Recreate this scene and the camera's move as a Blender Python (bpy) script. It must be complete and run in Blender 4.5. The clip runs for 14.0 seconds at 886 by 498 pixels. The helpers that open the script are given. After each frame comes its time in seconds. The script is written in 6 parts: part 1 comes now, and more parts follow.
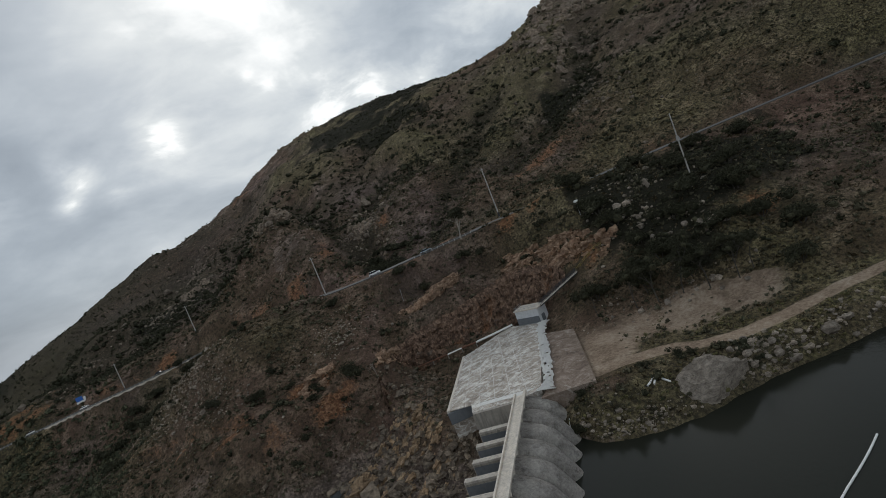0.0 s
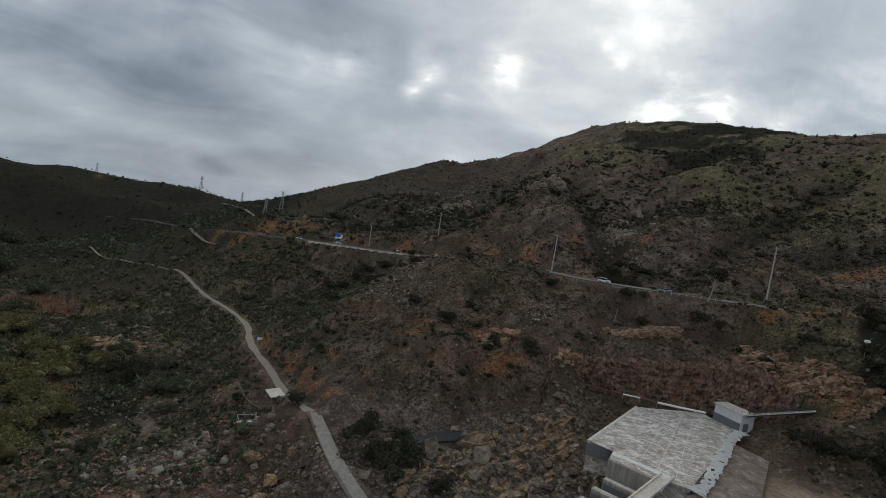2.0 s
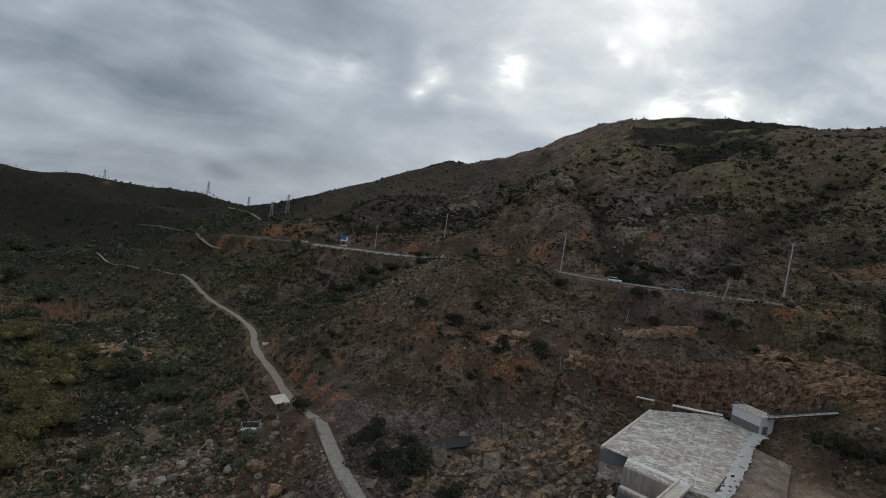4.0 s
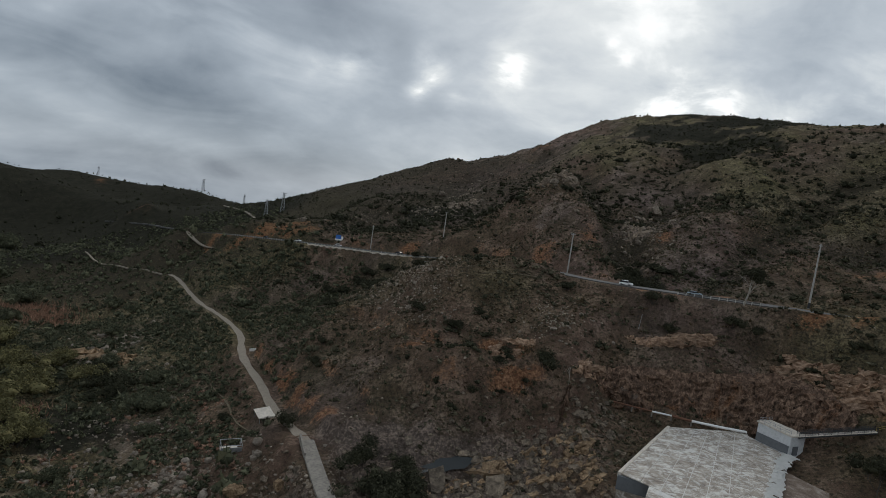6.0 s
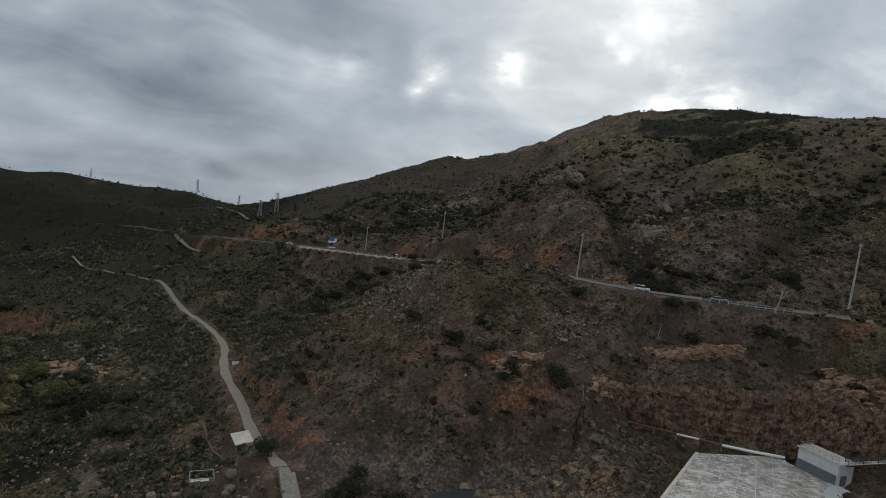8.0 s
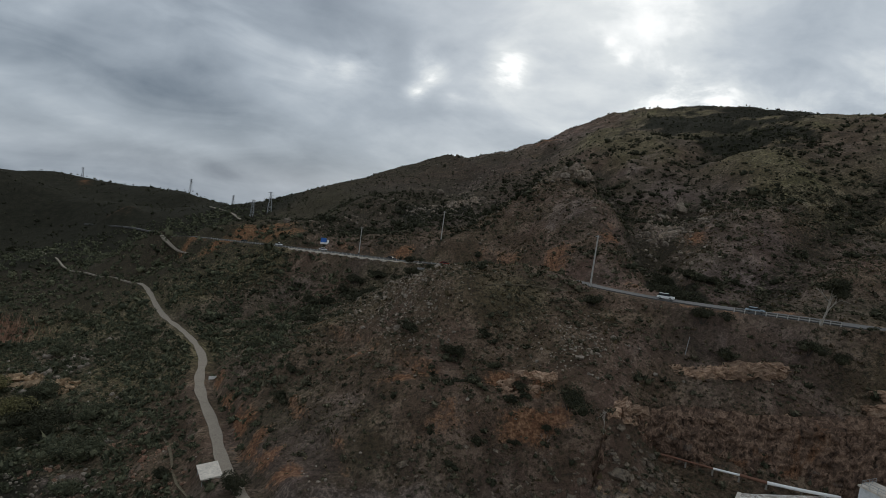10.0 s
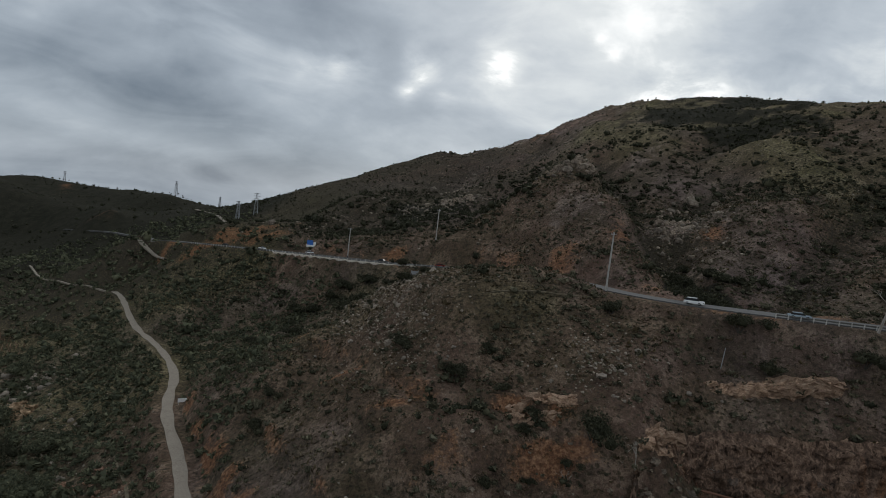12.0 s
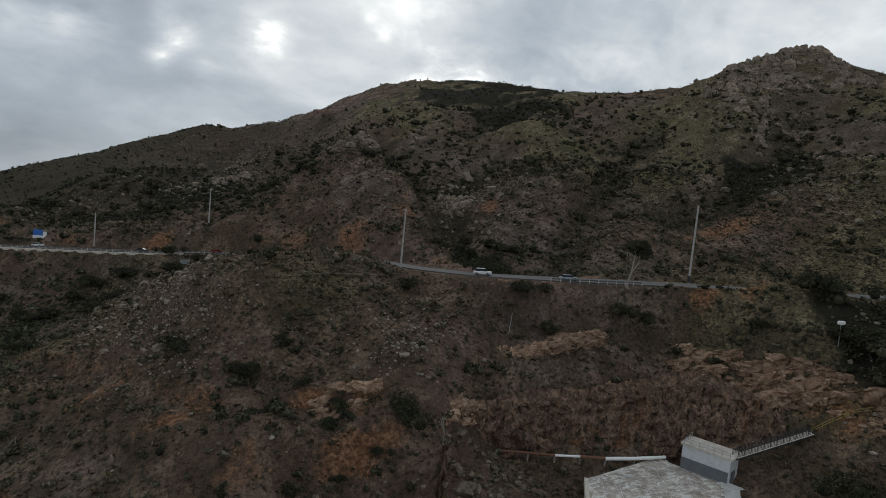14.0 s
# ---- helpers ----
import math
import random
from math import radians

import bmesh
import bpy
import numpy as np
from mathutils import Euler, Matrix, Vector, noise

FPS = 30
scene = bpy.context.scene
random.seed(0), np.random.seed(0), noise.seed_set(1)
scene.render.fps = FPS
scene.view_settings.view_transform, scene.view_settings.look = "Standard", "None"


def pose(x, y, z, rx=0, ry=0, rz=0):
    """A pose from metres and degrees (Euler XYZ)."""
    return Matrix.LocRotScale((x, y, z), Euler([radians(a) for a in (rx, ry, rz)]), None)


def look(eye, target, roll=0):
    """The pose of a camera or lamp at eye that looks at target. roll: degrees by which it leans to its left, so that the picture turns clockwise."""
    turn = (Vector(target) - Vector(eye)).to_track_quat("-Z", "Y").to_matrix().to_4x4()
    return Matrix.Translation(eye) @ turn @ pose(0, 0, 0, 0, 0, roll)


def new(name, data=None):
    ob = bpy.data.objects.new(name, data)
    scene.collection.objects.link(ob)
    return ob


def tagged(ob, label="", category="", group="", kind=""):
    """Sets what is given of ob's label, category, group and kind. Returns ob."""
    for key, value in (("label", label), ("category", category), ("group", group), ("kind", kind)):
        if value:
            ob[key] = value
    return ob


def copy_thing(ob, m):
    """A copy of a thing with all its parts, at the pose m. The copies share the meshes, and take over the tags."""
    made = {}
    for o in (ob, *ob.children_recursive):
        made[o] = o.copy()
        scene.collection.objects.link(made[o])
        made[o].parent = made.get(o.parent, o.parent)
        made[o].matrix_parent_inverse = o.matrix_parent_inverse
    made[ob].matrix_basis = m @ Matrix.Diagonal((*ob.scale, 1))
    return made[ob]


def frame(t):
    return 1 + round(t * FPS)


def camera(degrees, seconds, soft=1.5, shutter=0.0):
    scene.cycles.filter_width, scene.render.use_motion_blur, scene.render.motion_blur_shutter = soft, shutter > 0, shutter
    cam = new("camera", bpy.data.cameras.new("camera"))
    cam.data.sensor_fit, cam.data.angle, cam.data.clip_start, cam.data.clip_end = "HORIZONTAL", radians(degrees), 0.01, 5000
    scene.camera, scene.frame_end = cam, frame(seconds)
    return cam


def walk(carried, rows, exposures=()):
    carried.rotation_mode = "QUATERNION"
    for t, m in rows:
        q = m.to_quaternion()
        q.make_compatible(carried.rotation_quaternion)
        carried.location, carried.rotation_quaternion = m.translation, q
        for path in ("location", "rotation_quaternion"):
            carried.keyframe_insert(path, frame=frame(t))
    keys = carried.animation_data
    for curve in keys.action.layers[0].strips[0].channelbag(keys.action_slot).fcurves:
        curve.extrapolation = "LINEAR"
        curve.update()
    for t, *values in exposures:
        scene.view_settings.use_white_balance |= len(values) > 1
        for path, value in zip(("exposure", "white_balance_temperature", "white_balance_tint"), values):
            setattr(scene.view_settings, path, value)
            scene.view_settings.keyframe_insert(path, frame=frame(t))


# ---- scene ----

# ---- camera: seconds, place in metres, heading (clockwise from +y), pitch, lean ----
cam = camera(78.47, 14.0, soft=0.65)
ROWS = [
    (0, -2.05, -18.69, 60.69, 25.91, -5.13, -21.74),
    (0.5, -3.30, -19.94, 61.12, 20.87, -4.87, -1.30),
    (1, -3.64, -21.88, 61.31, 12.27, -4.98, 9.13),
    (1.5, -1.58, -22.26, 60.90, 2.07, -4.67, 8.91),
    (2, -1.29, -22.38, 60.79, 0.87, -4.32, 9.03),
    (2.5, -0.97, -22.35, 60.81, -0.01, -4.33, 8.76),
    (3, -0.71, -21.91, 60.72, -0.18, -4.29, 8.36),
    (5.5, -0.65, -7.69, 60.18, 0.19, -4.39, 8.07),
    (6, -0.58, -3.83, 60.11, 0.16, -4.42, 8.24),
    (6.5, 0.00, 0.00, 60.00, 0.01, -4.36, 8.09),
    (7, -0.30, 4.51, 60.08, 0.21, -4.42, 8.06),
    (7.5, -0.20, 8.83, 60.17, 0.17, -4.46, 8.04),
    (8, 0.21, 13.81, 60.15, 0.13, -4.48, 7.72),
    (10.5, 0.38, 38.50, 59.21, 0.18, -4.41, 7.79),
    (11, 0.15, 43.56, 59.01, 0.19, -4.43, 7.68),
    (11.5, -0.13, 48.57, 58.85, 0.18, -4.43, 7.62),
    (12, -0.29, 53.51, 58.69, 0.83, -4.42, 6.83),
    (12.5, -0.53, 57.78, 58.53, 1.26, -4.51, -1.89),
    (13, -0.89, 60.47, 58.33, 0.21, -4.51, -8.09),
    (13.5, -0.60, 62.04, 58.24, 2.05, -4.52, -3.07),
    (14, -1.34, 62.39, 58.10, 23.72, -4.23, 5.53),
]


def flown(x, y, z, heading, pitch, lean):
    h, p = radians(heading), radians(pitch)
    ahead = Vector((math.sin(h) * math.cos(p), math.cos(h) * math.cos(p), math.sin(p)))
    return look((x, y, z), Vector((x, y, z)) + ahead * 10, lean)


walk(cam, [(t, flown(*row)) for t, *row in ROWS])

# ---- light: overcast sky with a weak, wide sun behind the cloud ----
SUN_HEADING, SUN_HEIGHT = 6.0, 30.0


def build_world():
    world = bpy.data.worlds.new("overcast_sky")
    world.use_nodes = True
    nt = world.node_tree
    nt.nodes.clear()
    add = nt.nodes.new

    def link(a, b):
        nt.links.new(a, b)

    def math_node(op, a, b=None, c=None, clamp=False):
        n = add("ShaderNodeMath")
        n.operation, n.use_clamp = op, clamp
        for i, v in enumerate((a, b, c)):
            if v is None:
                continue
            if isinstance(v, (int, float)):
                n.inputs[i].default_value = v
            else:
                link(v, n.inputs[i])
        return n.outputs[0]

    out, bg = add("ShaderNodeOutputWorld"), add("ShaderNodeBackground")
    coord, sep = add("ShaderNodeTexCoord"), add("ShaderNodeSeparateXYZ")
    link(coord.outputs["Generated"], sep.inputs[0])
    # the direction laid on a flat cloud deck
    lift = math_node("ADD", math_node("MAXIMUM", sep.outputs[2], -0.3), 0.55)
    flat = add("ShaderNodeCombineXYZ")
    link(math_node("DIVIDE", sep.outputs[0], lift), flat.inputs[0])
    link(math_node("DIVIDE", sep.outputs[1], lift), flat.inputs[1])

    def cloud_noise(scale, detail, rough, warp, shift):
        mapping = add("ShaderNodeMapping")
        mapping.inputs["Location"].default_value = shift
        mapping.inputs["Rotation"].default_value = (0, 0, radians(24))
        mapping.inputs["Scale"].default_value = (0.8, 1.0, 1.0)
        link(flat.outputs[0], mapping.inputs[0])
        n = add("ShaderNodeTexNoise")
        n.inputs["Scale"].default_value, n.inputs["Detail"].default_value = scale, detail
        n.inputs["Roughness"].default_value, n.inputs["Distortion"].default_value = rough, warp
        link(mapping.outputs[0], n.inputs["Vector"])
        return n.outputs[0]

    def spot(heading, height, width):
        h, e = radians(heading), radians(height)
        d = add("ShaderNodeVectorMath")
        d.operation = "DISTANCE"
        link(coord.outputs["Generated"], d.inputs[0])
        d.inputs[1].default_value = (math.sin(h) * math.cos(e), math.cos(h) * math.cos(e), math.sin(e))
        return math_node("POWER", 2.718, math_node("MULTIPLY", math_node("POWER", math_node("DIVIDE", d.outputs["Value"], width), 2.0), -1.0))

    big = cloud_noise(0.95, 3, 0.5, 0.4, (3.1, 1.7, 0))
    mid = cloud_noise(2.5, 6, 0.52, 0.3, (7.3, 2.2, 0))
    fine = cloud_noise(7.0, 8, 0.6, 0.5, (1.3, 9.2, 0))
    body = math_node("ADD", math_node("MULTIPLY", big, 0.5), math_node("ADD", math_node("MULTIPLY", mid, 0.82), math_node("MULTIPLY", fine, 0.15)))
    # thinner cloud round the hidden sun, heavier to the left of it
    glow = math_node("MULTIPLY", spot(14, 20, 0.4), 0.05)
    heavy = math_node("MULTIPLY", spot(-25, -3, 0.34), -0.22)
    body = math_node("ADD", body, math_node("ADD", glow, heavy))
    # long slanting cloud rolls to the left of the sun
    streaks = add("ShaderNodeMapping")
    streaks.inputs["Rotation"].default_value = (0, radians(-15), 0)
    streaks.inputs["Scale"].default_value = (2.2, 2.2, 7.0)
    link(coord.outputs["Generated"], streaks.inputs[0])
    roll = add("ShaderNodeTexNoise")
    roll.inputs["Scale"].default_value, roll.inputs["Detail"].default_value, roll.inputs["Distortion"].default_value = 1.9, 8, 0.9
    link(streaks.outputs[0], roll.inputs["Vector"])
    across = math_node("ADD", math_node("MULTIPLY_ADD", sep.outputs[0], 0.28, sep.outputs[2]), math_node("MULTIPLY_ADD", mid, 0.09, -0.045))

    def band(middle, reach, power):
        e = math_node("POWER", math_node("DIVIDE", math_node("SUBTRACT", across, middle), reach), 2.0)
        return math_node("MULTIPLY", math_node("POWER", 2.718, math_node("MULTIPLY", e, -1.0)), power)

    left = math_node("MULTIPLY_ADD", sep.outputs[0], -4.0, -0.2, clamp=True)
    rolls = math_node("ADD", math_node("ADD", band(-0.005, 0.055, -0.075), band(-0.085, 0.02, 0.08)), band(0.12, 0.05, 0.02))
    body = math_node("ADD", body, math_node("MULTIPLY", rolls, left))
    body = math_node("ADD", body, math_node("MULTIPLY", math_node("SUBTRACT", roll.outputs[0], 0.5), math_node("MULTIPLY_ADD", left, 0.35, 0.14)))
    rents = None
    for heading, height, width, power in THIN_SPOTS:
        s = math_node("MULTIPLY", spot(heading, height, width), power)
        rents = s if rents is None else math_node("ADD", rents, s)
    rents = math_node("MULTIPLY", rents, math_node("MULTIPLY_ADD", math_node("ADD", fine, mid), 1.7, -0.95, clamp=True))
    body = math_node("ADD", body, rents)
    ramp = add("ShaderNodeValToRGB")
    els = ramp.color_ramp.elements
    els[0].position, els[0].color = 0.3, (0.13, 0.165, 0.21, 1)
    els[1].position, els[1].color = 1.15, (1.0, 1.0, 1.0, 1)
    for p, c in ((0.66, (0.34, 0.39, 0.445)), (0.8, (0.46, 0.51, 0.56)), (0.93, (0.66, 0.70, 0.72))):
        e = els.new(p)
        e.color = (*c, 1)
    els[-1].position = 1.0
    els[-1].color = (0.93, 0.95, 0.95, 1)
    link(body, ramp.inputs[0])
    sky = add("ShaderNodeTexSky")
    sky.sky_type, sky.sun_disc = "NISHITA", False
    sky.sun_elevation, sky.sun_rotation = radians(SUN_HEIGHT), radians(SUN_HEADING)
    dim = add("ShaderNodeMix")
    dim.data_type, dim.blend_type = "RGBA", "MULTIPLY"
    dim.inputs["Factor"].default_value = 1.0
    link(sky.outputs[0], dim.inputs["A"])
    dim.inputs["B"].default_value = (0.1, 0.1, 0.1, 1)
    mix = add("ShaderNodeMix")
    mix.data_type = "RGBA"
    mix.inputs["Factor"].default_value = 0.97
    link(dim.outputs["Result"], mix.inputs["A"])
    link(ramp.outputs[0], mix.inputs["B"])
    link(mix.outputs["Result"], bg.inputs[0])
    bg.inputs[1].default_value = SKY_STRENGTH
    link(bg.outputs[0], out.inputs[0])
    scene.world = world


# heading, height, width, power of the thin places in the cloud
THIN_SPOTS = [
    (-11.8, 13.3, 0.034, 0.34), (-9.2, 13.9, 0.03, 0.16), (-15.0, 12.6, 0.03, 0.12), (-5.0, 14.4, 0.024, 0.3), (-4.8, 10.9, 0.02, 0.32), (-4.0, 12.6, 0.022, 0.22), (-3.0, 13.6, 0.024, 0.2), (4.4, 14.8, 0.034, 0.34),
    (-1.2, 10.8, 0.02, 0.14), (14.2, 17.7, 0.014, 0.1), (15.6, 16.6, 0.014, 0.1), (20.8, 13.0, 0.05, 0.26), (25.6, 13.2, 0.045, 0.2), (31.5, 13.0, 0.05, 0.14), (37.0, 14.0, 0.06, 0.16), (3.0, 14.0, 0.16, 0.07), (38.0, 20.0, 0.3, 0.12),
]
SKY_STRENGTH = 1.08
build_world()
sun = new("sun", bpy.data.lights.new("sun", "SUN"))
sun.data.energy, sun.data.angle, sun.data.color = 0.6, radians(25), (1.0, 0.96, 0.9)
sun.matrix_world = look((200 * math.sin(radians(SUN_HEADING)), 200 * math.cos(radians(SUN_HEADING)), 200 * math.tan(radians(SUN_HEIGHT))), (0, 0, 0))


# ---- materials ----
class Shader:
    """A principled material and short ways to wire nodes into it."""

    def __init__(self, name, rough=0.9, metal=0.0):
        self.mat = bpy.data.materials.new(name)
        self.mat.use_nodes = True
        self.nt = self.mat.node_tree
        self.bsdf = next(n for n in self.nt.nodes if n.type == "BSDF_PRINCIPLED")
        self.bsdf.inputs["Roughness"].default_value = rough
        self.bsdf.inputs["Metallic"].default_value = metal
        self.bsdf.inputs["Specular IOR Level"].default_value = 0.25
        self.geo = self.nt.nodes.new("ShaderNodeNewGeometry")
        self.tex = self.nt.nodes.new("ShaderNodeTexCoord")

    def link(self, a, b):
        self.nt.links.new(a, b)

    def noise(self, scale, detail=5, rough=0.6, warp=0.0, stretch=None, local=False):
        n = self.nt.nodes.new("ShaderNodeTexNoise")
        n.inputs["Scale"].default_value, n.inputs["Detail"].default_value = scale, detail
        n.inputs["Roughness"].default_value, n.inputs["Distortion"].default_value = rough, warp
        src = self.tex.outputs["Object"] if local else self.geo.outputs["Position"]
        if stretch:
            m = self.nt.nodes.new("ShaderNodeMapping")
            m.inputs["Scale"].default_value = stretch
            self.link(src, m.inputs[0])
            src = m.outputs[0]
        self.link(src, n.inputs["Vector"])
        return n.outputs[0]

    def cells(self, scale, what="Distance", feature="F1"):
        n = self.nt.nodes.new("ShaderNodeTexVoronoi")
        n.feature = feature
        n.inputs["Scale"].default_value = scale
        self.link(self.geo.outputs["Position"], n.inputs["Vector"])
        return n.outputs[what]

    def attr(self, name):
        n = self.nt.nodes.new("ShaderNodeAttribute")
        n.attribute_name = name
        return n.outputs["Fac"]

    def rnd(self):
        return self.nt.nodes.new("ShaderNodeObjectInfo").outputs["Random"]

    def island(self):
        return self.geo.outputs["Random Per Island"]

    def op(self, kind, a, b=0.0, c=0.0, clamp=False):
        n = self.nt.nodes.new("ShaderNodeMath")
        n.operation, n.use_clamp = kind, clamp
        for i, v in enumerate((a, b, c)):
            if isinstance(v, (int, float)):
                n.inputs[i].default_value = v
            else:
                self.link(v, n.inputs[i])
        return n.outputs[0]

    def step(self, v, lo, hi):
        n = self.nt.nodes.new("ShaderNodeMapRange")
        n.interpolation_type = "SMOOTHSTEP"
        self.link(v, n.inputs["Value"])
        n.inputs["From Min"].default_value, n.inputs["From Max"].default_value = lo, hi
        return n.outputs["Result"]

    def ramp(self, v, *stops):
        n = self.nt.nodes.new("ShaderNodeValToRGB")
        els = n.color_ramp.elements
        while len(els) < len(stops):
            els.new(0.5)
        for e, (p, c) in zip(els, stops):
            e.position, e.color = p, (*c, 1)
        self.link(v, n.inputs[0])
        return n.outputs[0]

    def mix(self, f, a, b, kind="MIX"):
        n = self.nt.nodes.new("ShaderNodeMix")
        n.data_type, n.blend_type = "RGBA", kind
        for key, v in (("Factor", f), ("A", a), ("B", b)):
            if isinstance(v, (int, float)):
                n.inputs[key].default_value = v
            elif isinstance(v, tuple):
                n.inputs[key].default_value = (*v, 1)
            else:
                self.link(v, n.inputs[key])
        return n.outputs["Result"]

    def color(self, c):
        if isinstance(c, tuple):
            self.bsdf.inputs["Base Color"].default_value = (*c, 1)
        else:
            self.link(c, self.bsdf.inputs["Base Color"])
        return self

    def bump(self, h, depth, strength=0.8):
        n = self.nt.nodes.new("ShaderNodeBump")
        n.inputs["Strength"].default_value, n.inputs["Distance"].default_value = strength, depth
        self.link(h, n.inputs["Height"])
        self.link(n.outputs[0], self.bsdf.inputs["Normal"])
        return self


def ground_material():
    s = Shader("hillside_soil_and_scrub", 0.95)
    n1, n2, n3, n5 = s.noise(0.012, 5, 0.6, 0.4), s.noise(0.11, 7, 0.65, 0.5), s.noise(1.1, 6, 0.7), s.noise(3.2, 5, 0.75)
    n4 = s.noise(0.045, 6, 0.65, 0.6)
    grit = s.op("ADD", s.op("MULTIPLY", n2, 0.45), s.op("ADD", s.op("MULTIPLY", n3, 0.25), s.op("MULTIPLY", n5, 0.3)))
    soil = s.ramp(grit, (0.36, (0.034, 0.022, 0.016)), (0.5, (0.1, 0.066, 0.047)), (0.62, (0.23, 0.165, 0.12)))
    soil = s.mix(s.step(n1, 0.42, 0.62), soil, s.ramp(grit, (0.36, (0.034, 0.026, 0.022)), (0.5, (0.088, 0.067, 0.055)), (0.62, (0.2, 0.16, 0.133))))
    grass = s.ramp(grit, (0.36, (0.024, 0.021, 0.012)), (0.5, (0.066, 0.056, 0.03)), (0.62, (0.165, 0.135, 0.075)))
    lush = s.ramp(grit, (0.36, (0.036, 0.034, 0.016)), (0.5, (0.115, 0.104, 0.05)), (0.62, (0.25, 0.22, 0.115)))
    grass = s.mix(s.step(s.attr("green"), 0.55, 0.95), grass, lush)
    cover = s.op("ADD", s.op("MULTIPLY", s.attr("green"), 0.75), s.op("MULTIPLY_ADD", n4, 1.3, -0.65))
    cover = s.op("ADD", cover, s.op("MULTIPLY_ADD", n3, 0.9, -0.45), clamp=True)
    col = s.mix(cover, soil, grass)
    tuft = s.op("SUBTRACT", 1.0, s.step(s.op("ADD", s.cells(0.75), s.op("MULTIPLY_ADD", n3, 0.5, -0.25)), 0.22, 0.42))
    tuft = s.op("MULTIPLY", tuft, s.op("MULTIPLY", s.step(s.op("ADD", n4, s.op("MULTIPLY", s.attr("green"), 0.15)), 0.44, 0.62), 0.75))
    col = s.mix(tuft, col, s.ramp(n5, (0.38, (0.018, 0.017, 0.01)), (0.62, (0.06, 0.052, 0.028))))
    pale = s.op("MULTIPLY", s.op("SUBTRACT", 1.0, s.step(s.cells(2.1), 0.12, 0.26)), s.step(n4, 0.55, 0.42))
    col = s.mix(s.op("MULTIPLY", pale, 0.25), col, (0.26, 0.2, 0.14))
    pebble = s.op("SUBTRACT", 1.0, s.step(s.cells(1.4), 0.1, 0.22))
    col = s.mix(s.op("MULTIPLY", pebble, s.op("MULTIPLY", s.step(n2, 0.5, 0.62), 0.7)), col, (0.22, 0.185, 0.15))
    patch = s.op("ADD", s.op("ADD", s.op("MULTIPLY", s.noise(0.95, 6, 0.72, 0.3), 0.7), s.op("MULTIPLY", n5, 0.3)), s.op("ADD", s.op("MULTIPLY", s.attr("green"), 0.06), s.op("MULTIPLY", s.attr("brush"), 0.3)))
    scrub = s.op("MULTIPLY", s.step(patch, 0.52, 0.63), 0.9)
    col = s.mix(scrub, col, s.ramp(n5, (0.36, (0.013, 0.012, 0.009)), (0.64, (0.046, 0.041, 0.027))))
    orange = s.ramp(n3, (0.34, (0.055, 0.026, 0.014)), (0.5, (0.155, 0.072, 0.034)), (0.66, (0.32, 0.178, 0.09)))
    bare = s.op("ADD", s.attr("orange"), s.op("MULTIPLY", s.step(s.noise(0.06, 6, 0.7, 0.8), 0.6, 0.72), 0.12))
    bare = s.step(s.op("ADD", bare, s.op("ADD", s.op("MULTIPLY_ADD", n2, 2.2, -1.1), s.op("MULTIPLY_ADD", n3, 1.3, -0.65))), 0.35, 0.85)
    col = s.mix(s.op("MULTIPLY", bare, 0.66), col, orange)
    stone = s.ramp(s.op("ADD", s.op("MULTIPLY", n3, 0.6), s.op("MULTIPLY", n2, 0.4)), (0.36, (0.026, 0.022, 0.018)), (0.5, (0.085, 0.069, 0.054)), (0.63, (0.23, 0.18, 0.134)))
    steep = s.op("SUBTRACT", 1.0, s.step(s.normal_z(), 0.6, 0.84))
    rocky = s.step(s.op("ADD", s.op("ADD", s.attr("rock"), s.op("MULTIPLY", steep, 0.15)), s.op("ADD", s.op("MULTIPLY_ADD", n2, 1.2, -0.6), s.op("MULTIPLY_ADD", n3, 0.8, -0.4))), 0.45, 0.75)
    col = s.mix(rocky, col, stone)
    dust = s.ramp(s.op("ADD", s.op("MULTIPLY", n2, 0.5), s.op("MULTIPLY", n3, 0.5)), (0.38, (0.2, 0.147, 0.108)), (0.5, (0.35, 0.262, 0.19)), (0.64, (0.52, 0.42, 0.32)))
    col = s.mix(1.0, col, (1.62, 1.56, 1.66), "MULTIPLY")
    closed = s.step(s.op("ADD", s.attr("brush"), s.op("MULTIPLY_ADD", n3, 0.8, -0.4)), 0.35, 0.7)
    col = s.mix(s.op("MULTIPLY", closed, 0.82), col, s.ramp(s.op("ADD", s.op("MULTIPLY", n2, 0.5), s.op("MULTIPLY", n5, 0.5)), (0.36, (0.0145, 0.0152, 0.0115)), (0.64, (0.041, 0.0405, 0.029))))
    s.bsdf.inputs["Specular IOR Level"].default_value = 0.02
    col = s.mix(s.step(s.op("ADD", s.attr("dirt"), s.op("MULTIPLY_ADD", n2, 0.6, -0.3)), 0.3, 0.8), col, dust)
    s.color(col)
    return s.bump(s.op("ADD", s.op("MULTIPLY", n3, 0.6), s.op("ADD", s.op("MULTIPLY", s.noise(0.4, 6, 0.7), 1.2), s.op("MULTIPLY", n5, 0.25))), 0.8, 1.0).mat


def normal_z(self):
    n = self.nt.nodes.new("ShaderNodeSeparateXYZ")
    self.link(self.geo.outputs["Normal"], n.inputs[0])
    return n.outputs[2]


Shader.normal_z = normal_z
M_GROUND = ground_material()


def asphalt():
    s = Shader("worn_asphalt", 0.85)
    n = s.noise(3.0, 6, 0.7)
    return s.color(s.ramp(n, (0.3, (0.08, 0.078, 0.076)), (0.7, (0.135, 0.131, 0.126)))).bump(s.noise(20, 3), 0.02, 0.4).mat


